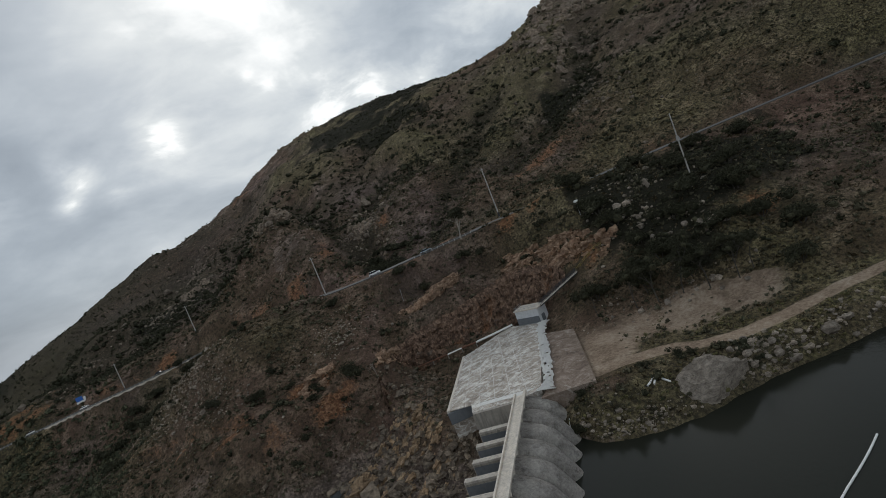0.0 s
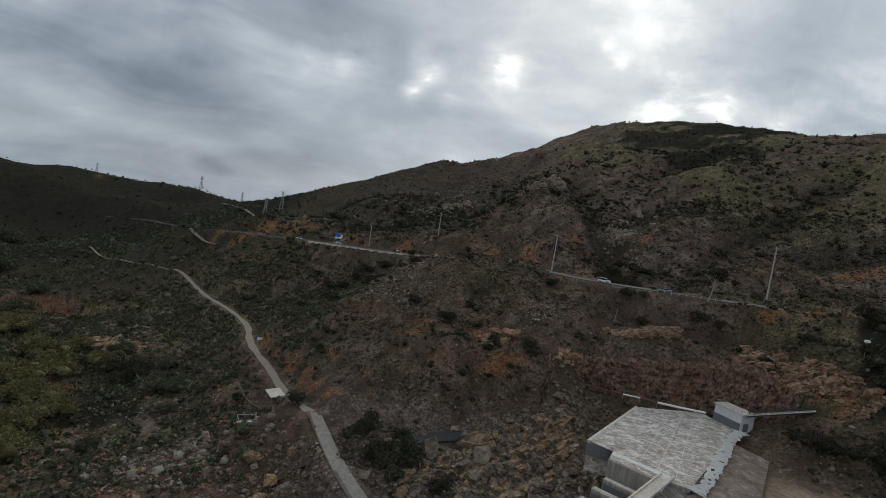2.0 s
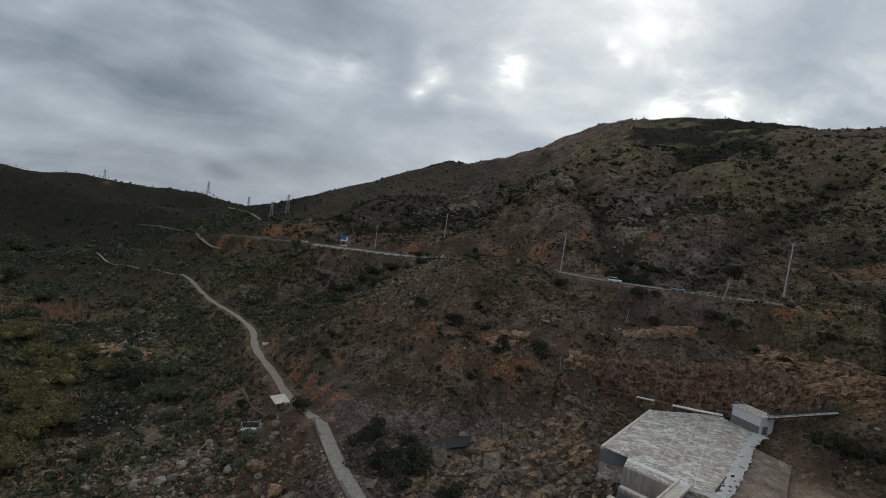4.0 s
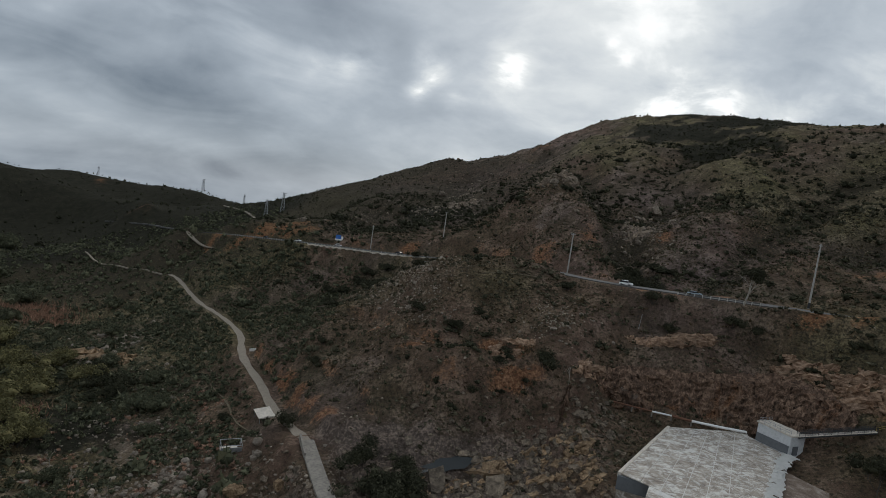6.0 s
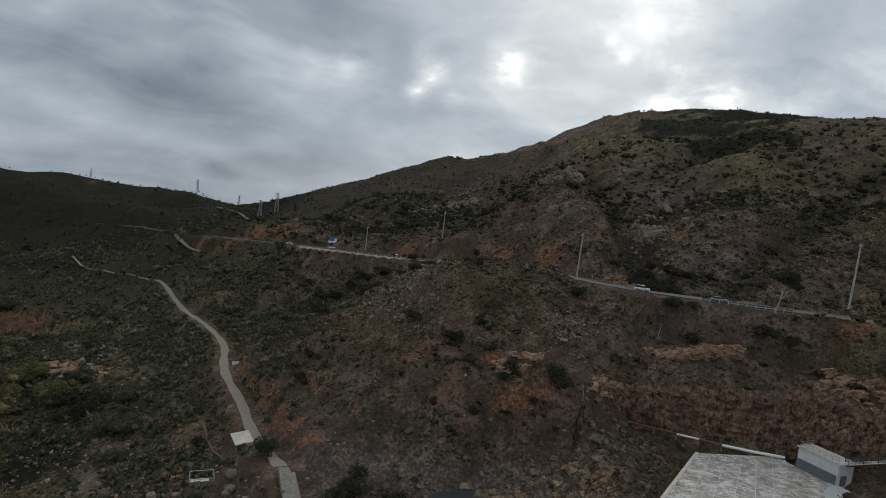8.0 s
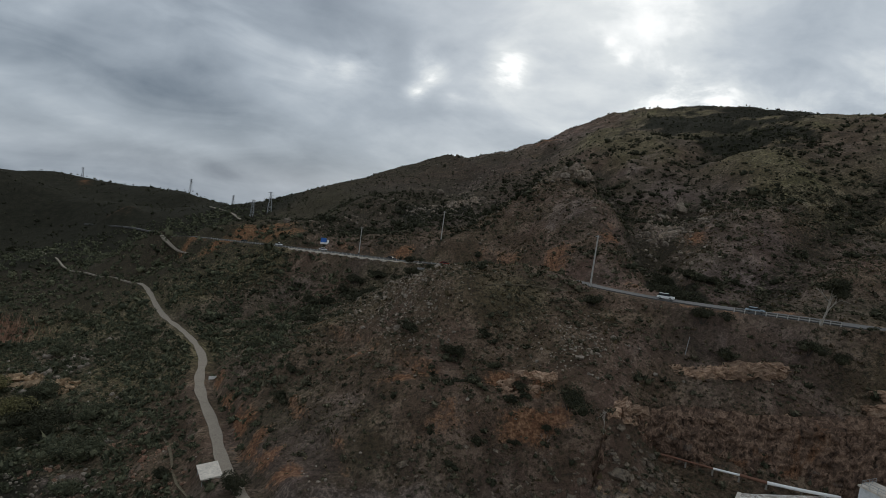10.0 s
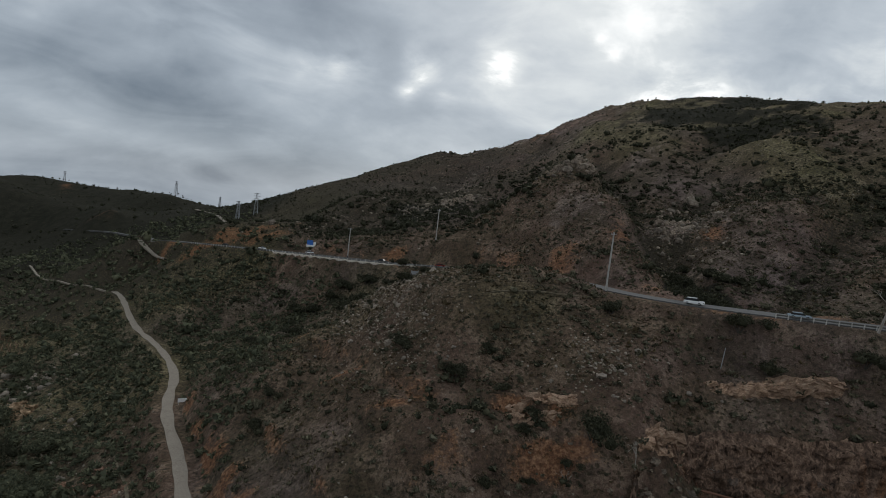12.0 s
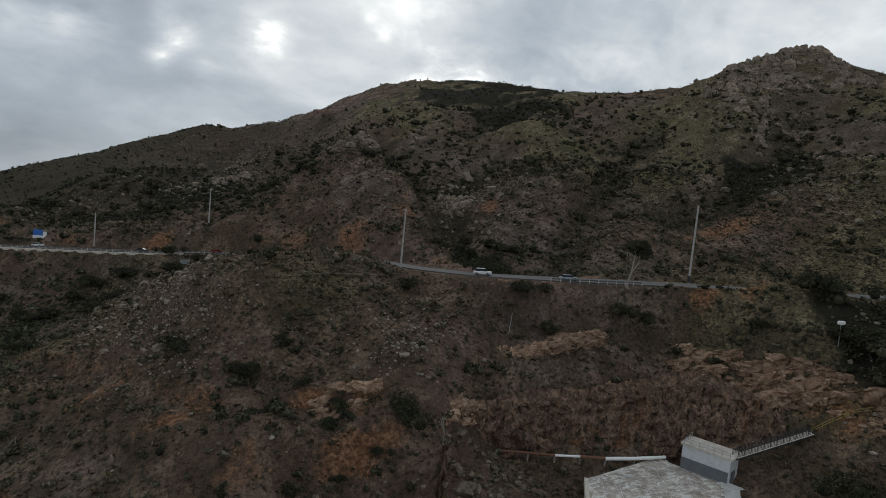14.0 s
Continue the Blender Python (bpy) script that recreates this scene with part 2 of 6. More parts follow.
def trail_dirt():
    s = Shader("packed_dirt", 0.95)
    n, m = s.noise(0.5, 6, 0.7), s.noise(4, 5, 0.7)
    return s.color(s.mix(s.step(m, 0.35, 0.7), s.ramp(n, (0.3, (0.19, 0.155, 0.118)), (0.7, (0.28, 0.235, 0.185))), (0.32, 0.28, 0.228))).bump(m, 0.08).mat


def faint_dirt():
    s = Shader("faint_worn_soil", 0.95)
    s.bsdf.inputs["Specular IOR Level"].default_value = 0.02
    return s.color(s.ramp(s.noise(1.5, 6, 0.75), (0.35, (0.09, 0.075, 0.05)), (0.65, (0.2, 0.165, 0.115)))).bump(s.noise(4, 4), 0.05).mat


def concrete(name, tone, stain=0.5):
    s = Shader(name, 0.88)
    n, m = s.noise(0.35, 6, 0.65, 0.6), s.noise(3.5, 6, 0.75)
    streak = s.noise(0.9, 5, 0.7, 0.2, (1.6, 1.6, 0.12))
    a = tuple(v * tone for v in (1, 0.9, 0.77))
    b = tuple(v * tone * 0.45 for v in (1, 0.92, 0.82))
    col = s.mix(s.op("MULTIPLY", s.step(streak, 0.42, 0.68), stain), s.mix(s.step(n, 0.35, 0.7), a, tuple(v * 0.75 for v in a)), b)
    col = s.mix(s.op("MULTIPLY", s.step(m, 0.5, 0.75), 0.35), col, b)
    return s.color(col).bump(m, 0.05, 0.5).mat


def water_material():
    s = Shader("reservoir_water", 0.12)
    s.color((0.019, 0.02, 0.015))
    s.bsdf.inputs["IOR"].default_value = 1.25
    s.bsdf.inputs["Specular IOR Level"].default_value = 0.3
    return s.bump(s.noise(0.9, 4, 0.6, 0.3), 0.05, 0.35).mat


def shallow_water():
    s = Shader("shallow_stream_water", 0.18)
    s.color((0.06, 0.066, 0.068))
    s.bsdf.inputs["Specular IOR Level"].default_value = 0.5
    return s.bump(s.noise(1.2, 5, 0.6, 0.5), 0.08, 0.5).mat


M_ASPHALT, M_TRAIL, M_WATER, M_FAINT = asphalt(), trail_dirt(), water_material(), faint_dirt()
M_CONCRETE, M_DARK_CONCRETE = concrete("weathered_concrete", 0.72), concrete("stained_concrete", 0.3, 0.8)


# ---- ground: heights carried by the road, the trail, the river and the ridges ----
ROAD = [(-214, 480, -4), (-205, 455, 6), (-188, 430, 13), (-152, 392, 18), (-92, 350, 24), (-57, 328, 27), (-28, 316, 28.5), (-4, 306, 30.5), (18, 290, 33), (35, 268, 36),
        (46, 246, 38.3), (51, 226, 39.6), (54, 208, 40.4), (66, 191, 41.4), (90, 178, 42.8), (112, 175, 43.2), (164, 154, 45), (215, 132, 46.5), (290, 85, 49), (400, 0, 54)]
TRAIL = [(-29, 137, -7), (-38, 151, -9.5), (-48, 166, -11), (-57, 184, -11.3), (-71, 205, -11.2), (-79, 222, -11.4), (-86, 242, -12), (-100, 264, -13), (-116, 284, -13.7), (-136, 304, -14),
         (-176, 364, -14.4), (-189, 378, -15.3)]
FAR_PATH = [(-189, 378, -15.3), (-214, 398, -19), (-246, 420, -25), (-310, 476, -33), (-395, 570, -38)]
WALK = [(-29, 137, -6.9), (-24.5, 125.5, -6.2), (-18, 110, -6), (-10, 95, -6), (0, 78, -5.6), (14, 60, -4)]
LAKE_TRACK = [(75, 86, 7.6), (90, 79, 6.8), (95, 71, 6.2), (104, 64, 6), (117, 60, 6), (132, 55, 6.5), (170, 38, 8), (300, -60, 14)]
RIVER = [(40, 98, -6), (26, 112, -6), (24, 128, -6), (6, 128, -8), (-8, 112, -10), (-34, 116, -17), (-62, 134, -22), (-97, 150, -33), (-85, 160, -28), (-110, 190, -30), (-150, 240, -33), (-215, 330, -46), (-330, 430, -52),
         (-500, 600, -58)]
FOOT = [(92, 149, 9.5), (100, 138, 9), (94, 112, 7), (105, 99, 7), (113, 95, 7.5), (119, 84, 8), (127, 75, 8), (134, 66, 8), (68, 153, 9), (58, 157, 8), (56, 141, 4), (40, 147, 3), (26, 146, -3),
        (17, 145, -1), (-2, 144, -2), (-20, 146, -3), (64, 76, 5), (80, 68, 5), (46, 118, 1), (60, 85, 7.6), (66, 80, 7), (84, 94, 7.8), (93, 106, 8), (76, 86, 7.7)]
HUMP = [(-6, 215, 36), (4, 221, 40), (14, 221, 41.8), (24, 220, 43.2), (33, 218, 43.8), (40, 213, 43), (45, 206, 41), (-14, 240, 31), (9, 193, 36.5), (29, 199, 40), (107, 168, 46), (114, 167, 47), (124, 163, 47), (136, 156, 47.2), (147, 149, 46.3)]
CLIFF_TOP = [(54, 161, 17), (67, 163.5, 18.5), (82, 159.5, 19.5), (96, 158, 22), (106, 155, 24), (113, 148, 23)]
BRINK = [(42, 154, 17), (64, 172, 27), (49, 176, 31), (74, 167, 25), (87, 164, 27), (104, 164, 29), (24, 166, 18), (10, 155, 14), (7, 180, 23), (20, 187, 32),
         (72, 181, 35), (117, 166, 45), (122, 140, 29), (157, 108, 36), (150, 125, 40), (136, 95, 22), (-28, 201, 8), (-38, 190, 3), (-39, 173, -2.5), (-73, 305, -2), (-36, 300, 14), (-180, 420, -4), (-95, 195, -25)]
SLOPE = [(75, 205, 44), (85, 235, 48), (97, 270, 57), (108, 307, 68), (68, 236, 55), (70, 290, 71), (67, 354, 81), (73, 392, 84), (29, 538, 87),
         (-61, 489, 61), (20, 430, 62), (-145, 400, 27), (300, 130, 92), (10, 330, 40)]
# the gully above the road, the slopes on both sides of it and the far road cut
FLANK = [(108, 235, 49), (132, 248, 60), (146, 250, 57), (140, 268, 75), (150, 316, 83), (144, 366, 94.5), (128, 424, 112), (131, 382, 102.5), (176, 370, 114), (203, 322, 97), (208, 290, 84), (102, 290, 67.5), (104, 302, 69),
         (68, 342, 81), (-126, 458, 26), (-55, 455, 62), (-372, 660, -2), (-330, 506, -26), (-30, 208, 9.5), (-37, 204, 8.7), (26, 156, 13)]
CREST = [(-204, 640, 36), (-152, 625, 56), (-87, 655, 83), (-15, 683, 117), (49, 680, 126), (96, 676, 146), (135, 690, 171), (166, 672, 186), (190, 655, 193), (237, 702, 205), (320, 722, 217),
         (388, 720, 222), (435, 680, 224), (430, 560, 184), (344, 450, 175), (425, 445, 190), (404, 394, 197), (462, 388, 223), (508, 345, 199), (500, 260, 150), (520, 150, 125)]
LEFT_RIDGE = [(-296, 790, 21), (-345, 830, 20), (-350, 940, -5), (-396, 852, 36), (-470, 930, 27), (-553, 994, 19), (-623, 950, 29), (-664, 915, 33), (-700, 892, 33), (-800, 800, 30), (-330, 560, -33), (-500, 720, -36), (-290, 520, -26), (-420, 620, -38), (-560, 680, -46), (-206, 442, 15), (-186, 440, 17), (-225, 462, 9)]
OUTER = [(-500, 1250, -40), (200, 1100, 80), (700, 800, 130), (900, 300, 130), (700, -200, 100), (500, -600, 60), (-900, 300, 20),
         (0, -500, 60), (-300, -300, 40), (-160, -60, 20), (-150, 90, -15), (-120, 160, -30), (-260, 250, -25), (-500, 300, 0), (-40, 60, -18), (10, 60, -12), (-10, 0, -10),
         (50, 40, -10), (90, 20, -10), (140, 10, -10), (200, -60, -10), (100, -120, -10)]
SHORE_LINE = [(60.5, 83.5), (60, 73.7), (62.9, 69.7), (68.2, 65.2), (76.8, 60.6), (88.7, 56.8), (98.2, 53.8), (108.2, 49.7), (119.6, 46.1), (140, 36), (180, 12)]
BANK = [(x + dx, y + dy, z) for x, y in SHORE_LINE for dx, dy, z in ((0, 0, -0.1), (1.6, 2.6, 2.0), (-3.5, -5.5, -5.0))]
WATER_Z = 0.0


# hollows (minus) and spurs (plus): height, reach, line in plan
GULLIES = [(-10, 13, [(79, 191), (81, 225), (89, 262), (90, 290), (92, 333), (97, 380), (98, 423)]), (-5, 10, [(89, 262), (104, 287), (124, 315), (150, 345)]),
    (-6, 13, [(100, 203), (122, 229), (154, 258), (186, 284), (225, 318), (262, 331)]), (-7, 16, [(183, 242), (216, 240), (237, 246), (266, 256), (336, 293)])]
HOLLOWS = [(-9, 30, [(-45, 385), (-28, 430), (-5, 490), (20, 560)]), (-6, 18, [(-90, 420), (-105, 480), (-120, 540)]), (-7, 22, [(30, 400), (52, 470), (72, 540), (100, 610)]),
    (-8, 24, [(215, 470), (185, 420), (160, 390)]), (-15, 42, [(-690, 890), (-560, 860), (-470, 815), (-395, 775)]), (-3, 9, [(-52, 262), (-30, 236), (-8, 196), (12, 176)])]
SPURS = [(9, 20, [(82, 435), (67, 346), (47, 332), (31, 326), (12, 316)]), (7, 18, [(170, 370), (179, 318), (170, 282), (140, 244)]), (5, 12, [(215, 285), (192, 258), (166, 238), (140, 214)]),
    (8, 26, [(432, 362), (378, 375), (300, 322), (272, 300)]), (6, 26, [(130, 560), (140, 470), (128, 420)]), (1.6, 6, [(-39, 203), (-23, 187), (-6, 169), (5, 160), (11, 157)])]
FAR_SPURS = [(16, 44, [(-720, 790), (-600, 800), (-500, 775), (-420, 735)]), (10, 20, [(-372, 664), (-385, 690)])]
FORMS = GULLIES + HOLLOWS + SPURS + FAR_SPURS
# low scarps: drop, line in plan walked with the drop on the right hand
SCARPS = [(2.6, [(33, 160), (27, 163), (21, 166.5), (13, 167), (-1, 176), (-11, 183), (-22, 202), (-35, 217)]), (3.6, [(38, 153), (27, 156), (14, 154.5), (3, 153.5), (-6, 154)]), (2.0, [(-12, 149), (-17, 154), (-26, 164), (-36, 179)])]


def gradient_noise(x, y, seed):
    """Smooth noise of about -1 to 1, one cell to the unit."""
    rng = np.random.default_rng(seed)
    perm, ang = rng.permutation(512), rng.uniform(0, 2 * np.pi, 512)
    xi, yi = np.floor(x).astype(int), np.floor(y).astype(int)
    xf, yf = x - xi, y - yi
    u, v = xf * xf * xf * (xf * (xf * 6 - 15) + 10), yf * yf * yf * (yf * (yf * 6 - 15) + 10)

    def corner(i, j):
        a = ang[perm[(perm[(xi + i) & 511] + yi + j) & 511]]
        return np.cos(a) * (xf - i) + np.sin(a) * (yf - j)

    top = corner(0, 0) * (1 - u) + corner(1, 0) * u
    return 1.5 * (top * (1 - v) + (corner(0, 1) * (1 - u) + corner(1, 1) * u) * v)


def fractal(x, y, size, octaves, seed, keep=0.5):
    total, amp = 0.0, 1.0
    for i in range(octaves):
        total = total + amp * gradient_noise(x / size + 17.3 * i, y / size - 9.1 * i, seed + i)
        amp, size = amp * keep, size * 0.5
    return total


def ridged(x, y, size, octaves, seed):
    total, amp = 0.0, 1.0
    for i in range(octaves):
        total = total + amp * (1 - 2 * np.abs(gradient_noise(x / size + 5.7 * i, y / size + 3.3 * i, seed + i)))
        amp, size = amp * 0.5, size * 0.5
    return total


def along(line, x, y):
    """Distance to a line of points, and the line's height there."""
    best, height = np.full(x.shape, 1e9), np.zeros(x.shape)
    for (ax, ay, az), (bx, by, bz) in zip(line, line[1:]):
        dx, dy = bx - ax, by - ay
        f = np.clip(((x - ax) * dx + (y - ay) * dy) / (dx * dx + dy * dy), 0, 1)
        d = np.hypot(x - ax - f * dx, y - ay - f * dy)
        near = d < best
        best, height = np.where(near, d, best), np.where(near, az + f * (bz - az), height)
    return best, height


def off_line(line, x, y, limit=120.0):
    """Distance to a plan line, and on which hand of it a place lies; places further off than the limit are passed over."""
    xs, ys = [p[0] for p in line], [p[1] for p in line]
    box = (x > min(xs) - limit) & (x < max(xs) + limit) & (y > min(ys) - limit) & (y < max(ys) + limit)
    px, py = x[box], y[box]
    best, flank = np.full(px.shape, 1e6), np.ones(px.shape)
    for (ax, ay), (bx, by) in zip(line, line[1:]):
        dx, dy = bx - ax, by - ay
        f = np.clip(((px - ax) * dx + (py - ay) * dy) / (dx * dx + dy * dy), 0, 1)
        d = np.hypot(px - ax - f * dx, py - ay - f * dy)
        near = d < best
        best, flank = np.where(near, d, best), np.where(near, np.sign((px - ax) * dy - (py - ay) * dx), flank)
    whole, side = np.full(np.shape(x), 1e6), np.ones(np.shape(x))
    whole[box], side[box] = best, flank
    return whole, side


def smooth(lo, hi, v):
    f = np.clip((v - lo) / (hi - lo), 0, 1)
    return f * f * (3 - 2 * f)


def rounded(line, times=2):
    """A line with its corners cut."""
    pts = [Vector(p) for p in line]
    for _ in range(times):
        pts = [pts[0]] + [q for a, b in zip(pts, pts[1:]) for q in (a.lerp(b, 0.25), a.lerp(b, 0.75))] + [pts[-1]]
    return [tuple(p) for p in pts]


ROAD_LINE, TRAIL_LINE, TRACK_LINE = rounded(ROAD), rounded(TRAIL), rounded(LAKE_TRACK)
CARRIERS = np.array(rounded(ROAD, 1) + rounded(TRAIL, 1) + LAKE_TRACK + RIVER + FOOT + HUMP + CLIFF_TOP + BRINK + SLOPE + FLANK + CREST + LEFT_RIDGE + OUTER + BANK + FAR_PATH, float)
SOFTNESS = 6.0


def solve_ground():
    p = CARRIERS
    d = np.sqrt((p[:, None, 0] - p[None, :, 0]) ** 2 + (p[:, None, 1] - p[None, :, 1]) ** 2 + SOFTNESS**2)
    n = len(p)
    a = np.zeros((n + 3, n + 3))
    a[:n, :n] = d + np.eye(n) * -0.6
    a[:n, n], a[n, :n] = 1, 1
    a[:n, n + 1], a[n + 1, :n] = p[:, 0], p[:, 0]
    a[:n, n + 2], a[n + 2, :n] = p[:, 1], p[:, 1]
    return np.linalg.solve(a, np.append(p[:, 2], (0, 0, 0)))


WEIGHTS = solve_ground()


def ground(x, y, fine=True):
    """Height of the ground, for arrays of places."""
    x, y = np.asarray(x, float), np.asarray(y, float)
    z = WEIGHTS[-3] + WEIGHTS[-2] * x + WEIGHTS[-1] * y
    for (px, py, _), w in zip(CARRIERS, WEIGHTS):
        z = z + w * np.sqrt((x - px) ** 2 + (y - py) ** 2 + SOFTNESS**2)
    far = smooth(1150, 1900, np.hypot(x, y))
    z = z * (1 - far) - 170 * far
    if fine:
        wander = 7 * fractal(x, y, 45, 3, 15)
        for height, reach, line in FORMS:
            d = off_line(line, x + wander * min(1, reach / 14), y)[0]
            z = z + height * np.exp(-((d / reach) ** 2))
        for drop, line in SCARPS:
            d, side = off_line(line, x + 0.3 * wander + 1.2 * gradient_noise(x / 4, y / 4, 19), y)
            z = z + drop * (smooth(-1.1, 1.1, d * side) - 0.5) * np.exp(-((d / 9) ** 2))
        high = smooth(45, 120, z)
        z = z + high * (3.4 * ridged(x * 2.0 + 0.5 * y, y * 0.8 - 0.3 * x, 110, 5, 3) - 2.2) + 1.2 * fractal(x, y, 40, 3, 11) * smooth(-40, 10, z)
        z = z + 1.3 * fractal(x, y, 22, 4, 27, 0.55) * high + 0.42 * fractal(x, y, 8, 4, 21, 0.6)
        low = (1 - smooth(-4, 6, z)) * smooth(152, 142, y)
        gorge = low * smooth(56, 46, x) * smooth(-52, -36, x)
        strike = (0.55 * x + 0.83 * y + 3.2 * fractal(x, y, 17, 3, 33)) / 3.4
        ledge = (strike % 1) ** 0.6 + 0.5 * ((2.3 * strike + 0.6 * fractal(x, y, 6, 2, 35)) % 1) ** 0.7
        z = z + gorge * (1.5 * ridged(x, y, 15, 4, 31) + 1.5 * ledge * (0.6 + 0.5 * fractal(x, y, 12, 2, 37)) - 0.9) + low * (1 - gorge) * 0.9 * ridged(x, y, 11, 4, 31) * smooth(300, 150, np.hypot(x, y - 60)) * smooth(56, 44, x)
    d, h = along(ROAD_LINE, x, y)
    f = 1 - smooth(5.0, 11.0, d)
    z = z * (1 - f) + (h - 0.25) * f
    d, h = along(TRAIL_LINE, x, y)
    f = 1 - smooth(3.2, 8.0, d)
    z = z * (1 - f) + (h - 0.15) * f
    f = np.exp(-(((0.77 * (x - 10) + 0.64 * (y - 132)) / 11) ** 4 + ((0.77 * (y - 132) - 0.64 * (x - 10)) / 4) ** 4))
    z = z * (1 - f) + (-5.6) * f
    d, h = along(WALK, x, y)
    f = 1 - smooth(2.6, 7.0, d)
    z = z * (1 - f) + (h - 0.5) * f
    d, h = along(TRACK_LINE, x, y)
    f = 1 - smooth(3.0, 14.0, d)
    z = z * (1 - f) + (h - 0.1 + 0.3 * gradient_noise(x / 7, y / 7, 5)) * f
    return z


# bare orange soil: middle x and y, reach along x and y
ROAD_CUTS = [(-128, 391, 22, 9), (-100, 373, 16, 8), (-18, 324, 8, 7), (-43, 231, 7, 3), (-20, 192, 8, 2.5), (-6, 171, 7, 2.5), (21, 165, 5, 2.5), (29, 163, 4, 2.5), (50, 264, 7, 12),
    (66, 214, 3, 5), (110, 272, 6, 8), (116, 162, 8, 3), (131, 157, 7, 3), (121, 131, 5, 8)]
BARE_BANKS = [(30, 156, 7, 2), (154, 86, 7, 7), (190, 218, 22, 10), (-27, 150, 4, 4), (-46, 178, 3.5, 5), (-40, 168, 3.5, 5), (-34, 159, 3.5, 5), (-172, 402, 14, 7), (-140, 376, 14, 6),
    (-110, 388, 22, 9), (-590, 918, 22, 9), (-380, 668, 22, 16), (72, 268, 6, 9), (100, 640, 16, 8)]
BARE = ROAD_CUTS + BARE_BANKS
# dark closed brush
BRUSH = [(276, 548, 50, 60), (335, 560, 45, 60), (215, 540, 50, 70), (330, 640, 110, 60), (215, 440, 34, 50), (-560, 860, 260, 160), (-380, 790, 80, 70), (86, 225, 11, 34), (-300, 660, 90, 50),
         (-10, 440, 30, 40), (250, 250, 26, 20), (150, 118, 34, 26), (180, 110, 30, 24), (-120, 170, 24, 20)]
# bare grey-brown rock
ROCKS = [(-95, 160, 30, 26), (-70, 130, 26, 18), (375, 350, 60, 50), (310, 300, 34, 26), (430, 350, 34, 40), (12, 456, 20, 26), (-22, 450, 16, 16), (27, 546, 22, 24), (108, 292, 16, 20), (66, 348, 15, 16), (60, 660, 40, 24), (150, 680, 40, 26), (60, 300, 18, 22), (135, 400, 26, 20)]


def patches(rows, x, y):
    total = np.zeros(x.shape)
    for mx, my, rx, ry in rows:
        total = np.maximum(total, np.exp(-(((x - mx) / rx) ** 2 + ((y - my) / ry) ** 2)))
    return total


def zones(x, y, z):
    """How green, orange, rocky, dusty or brushy the ground is; brush also carries gully shade."""
    rough = fractal(x, y, 26, 4, 43, 0.6)
    hollow, spur = np.zeros(x.shape), np.zeros(x.shape)
    for height, reach, line in FORMS:
        d = off_line(line, x, y)[0] / reach + 0.35 * rough
        if height < 0:
            hollow = np.maximum(hollow, smooth(0.8, 0.2, d))
        else:
            spur = np.maximum(spur, smooth(1.2, 0.3, d))
    green = 0.42 + 0.45 * fractal(x, y, 90, 3, 41) + 0.12 * smooth(-40, -10, x) * smooth(215, 190, y) + 0.3 * spur * smooth(60, 90, z)
    green = green + 0.5 * smooth(-50, -100, x) + 0.75 * smooth(8, 6, z) * smooth(52, 60, x) * smooth(92, 82, y) + 0.35 * smooth(130, 190, x) * smooth(40, 60, z)
    d, h = along(ROAD_LINE, x, y)
    cut = smooth(16, 8, d) * (z > h - 1) * smooth(0.1, 0.5, fractal(x, y, 34, 2, 51)) * 0.6
    d2, h2 = along(TRAIL_LINE[:24], x, y)
    bank = smooth(14, 4, d2) * (z > h2 + 0.5) * smooth(-0.1, 0.4, fractal(x, y, 16, 2, 53)) * (y > 150)
    scarp = np.zeros(x.shape)
    for drop, line in SCARPS:
        scarp = np.maximum(scarp, smooth(2.6, 1.0, off_line(line, x + 2.1 * fractal(x, y, 45, 3, 15) + 1.2 * gradient_noise(x / 4, y / 4, 19), y)[0]) * smooth(-0.35, 0.25, fractal(x, y, 14, 3, 57)))
    orange = np.clip(0.75 * cut + 0.7 * bank + 0.45 * scarp + 0.85 * patches(BARE, x, y), 0, 1)
    low = (1 - smooth(-5, 4, z)) * smooth(151, 143, y)
    rock = 0.12 * smooth(0.2, 0.6, ridged(x, y, 60, 3, 61) * 0.5) + 0.75 * low * smooth(260, 170, np.hypot(x, y - 60)) * smooth(-45, -10, x)
    rock = rock + 0.5 * smooth(0.3, 0.85, patches(ROCKS, x, y) + 0.5 * rough)
    d3, _ = along(TRACK_LINE, x, y)
    flat = patches([(90, 102, 13, 15), (101, 96, 11, 11), (112, 86, 16, 11), (86, 92, 12, 9), (124, 76, 12, 8)], x, y) * (z < 10.5) * (1 - 0.5 * patches([(96, 84, 7, 4)], x, y))
    dirt = np.clip(smooth(3.4, 1.6, d3) + 1.1 * flat + 0.5 * patches([(-95, 158, 26, 20), (-70, 130, 24, 16), (-100, 130, 20, 14)], x, y) * smooth(-0.5, 0.4, rough), 0, 1)
    brush = smooth(0.38, 0.62, patches(BRUSH, x, y) + 0.3 * rough)
    brush = np.maximum(brush, smooth(560, 640, np.hypot(x, y)) * smooth(-13, -18, np.degrees(np.arctan2(x, y))))
    brush = brush + 0.34 * smooth(330, 390, y) * smooth(100, 40, x)
    # hollows tinted dark: sparse shrubs plus the gully shade put into the colour
    brush = np.maximum(brush, 0.3 * hollow * smooth(30, 46, z)) * (1 - 0.8 * orange)
    return {"green": np.clip(green, 0, 1), "orange": orange, "rock": np.clip(rock, 0, 1), "dirt": dirt, "brush": np.clip(brush, 0, 1)}


def spaced(*runs):
    """Geometric steps: (from, to, ratio) runs joined."""
    out = []
    for a, b, q in runs:
        n = max(2, int(math.log(b / a) / math.log(q)))
        out += [a * (b / a) ** (i / n) for i in range(n)]
    return np.array(out + [runs[-1][1]])


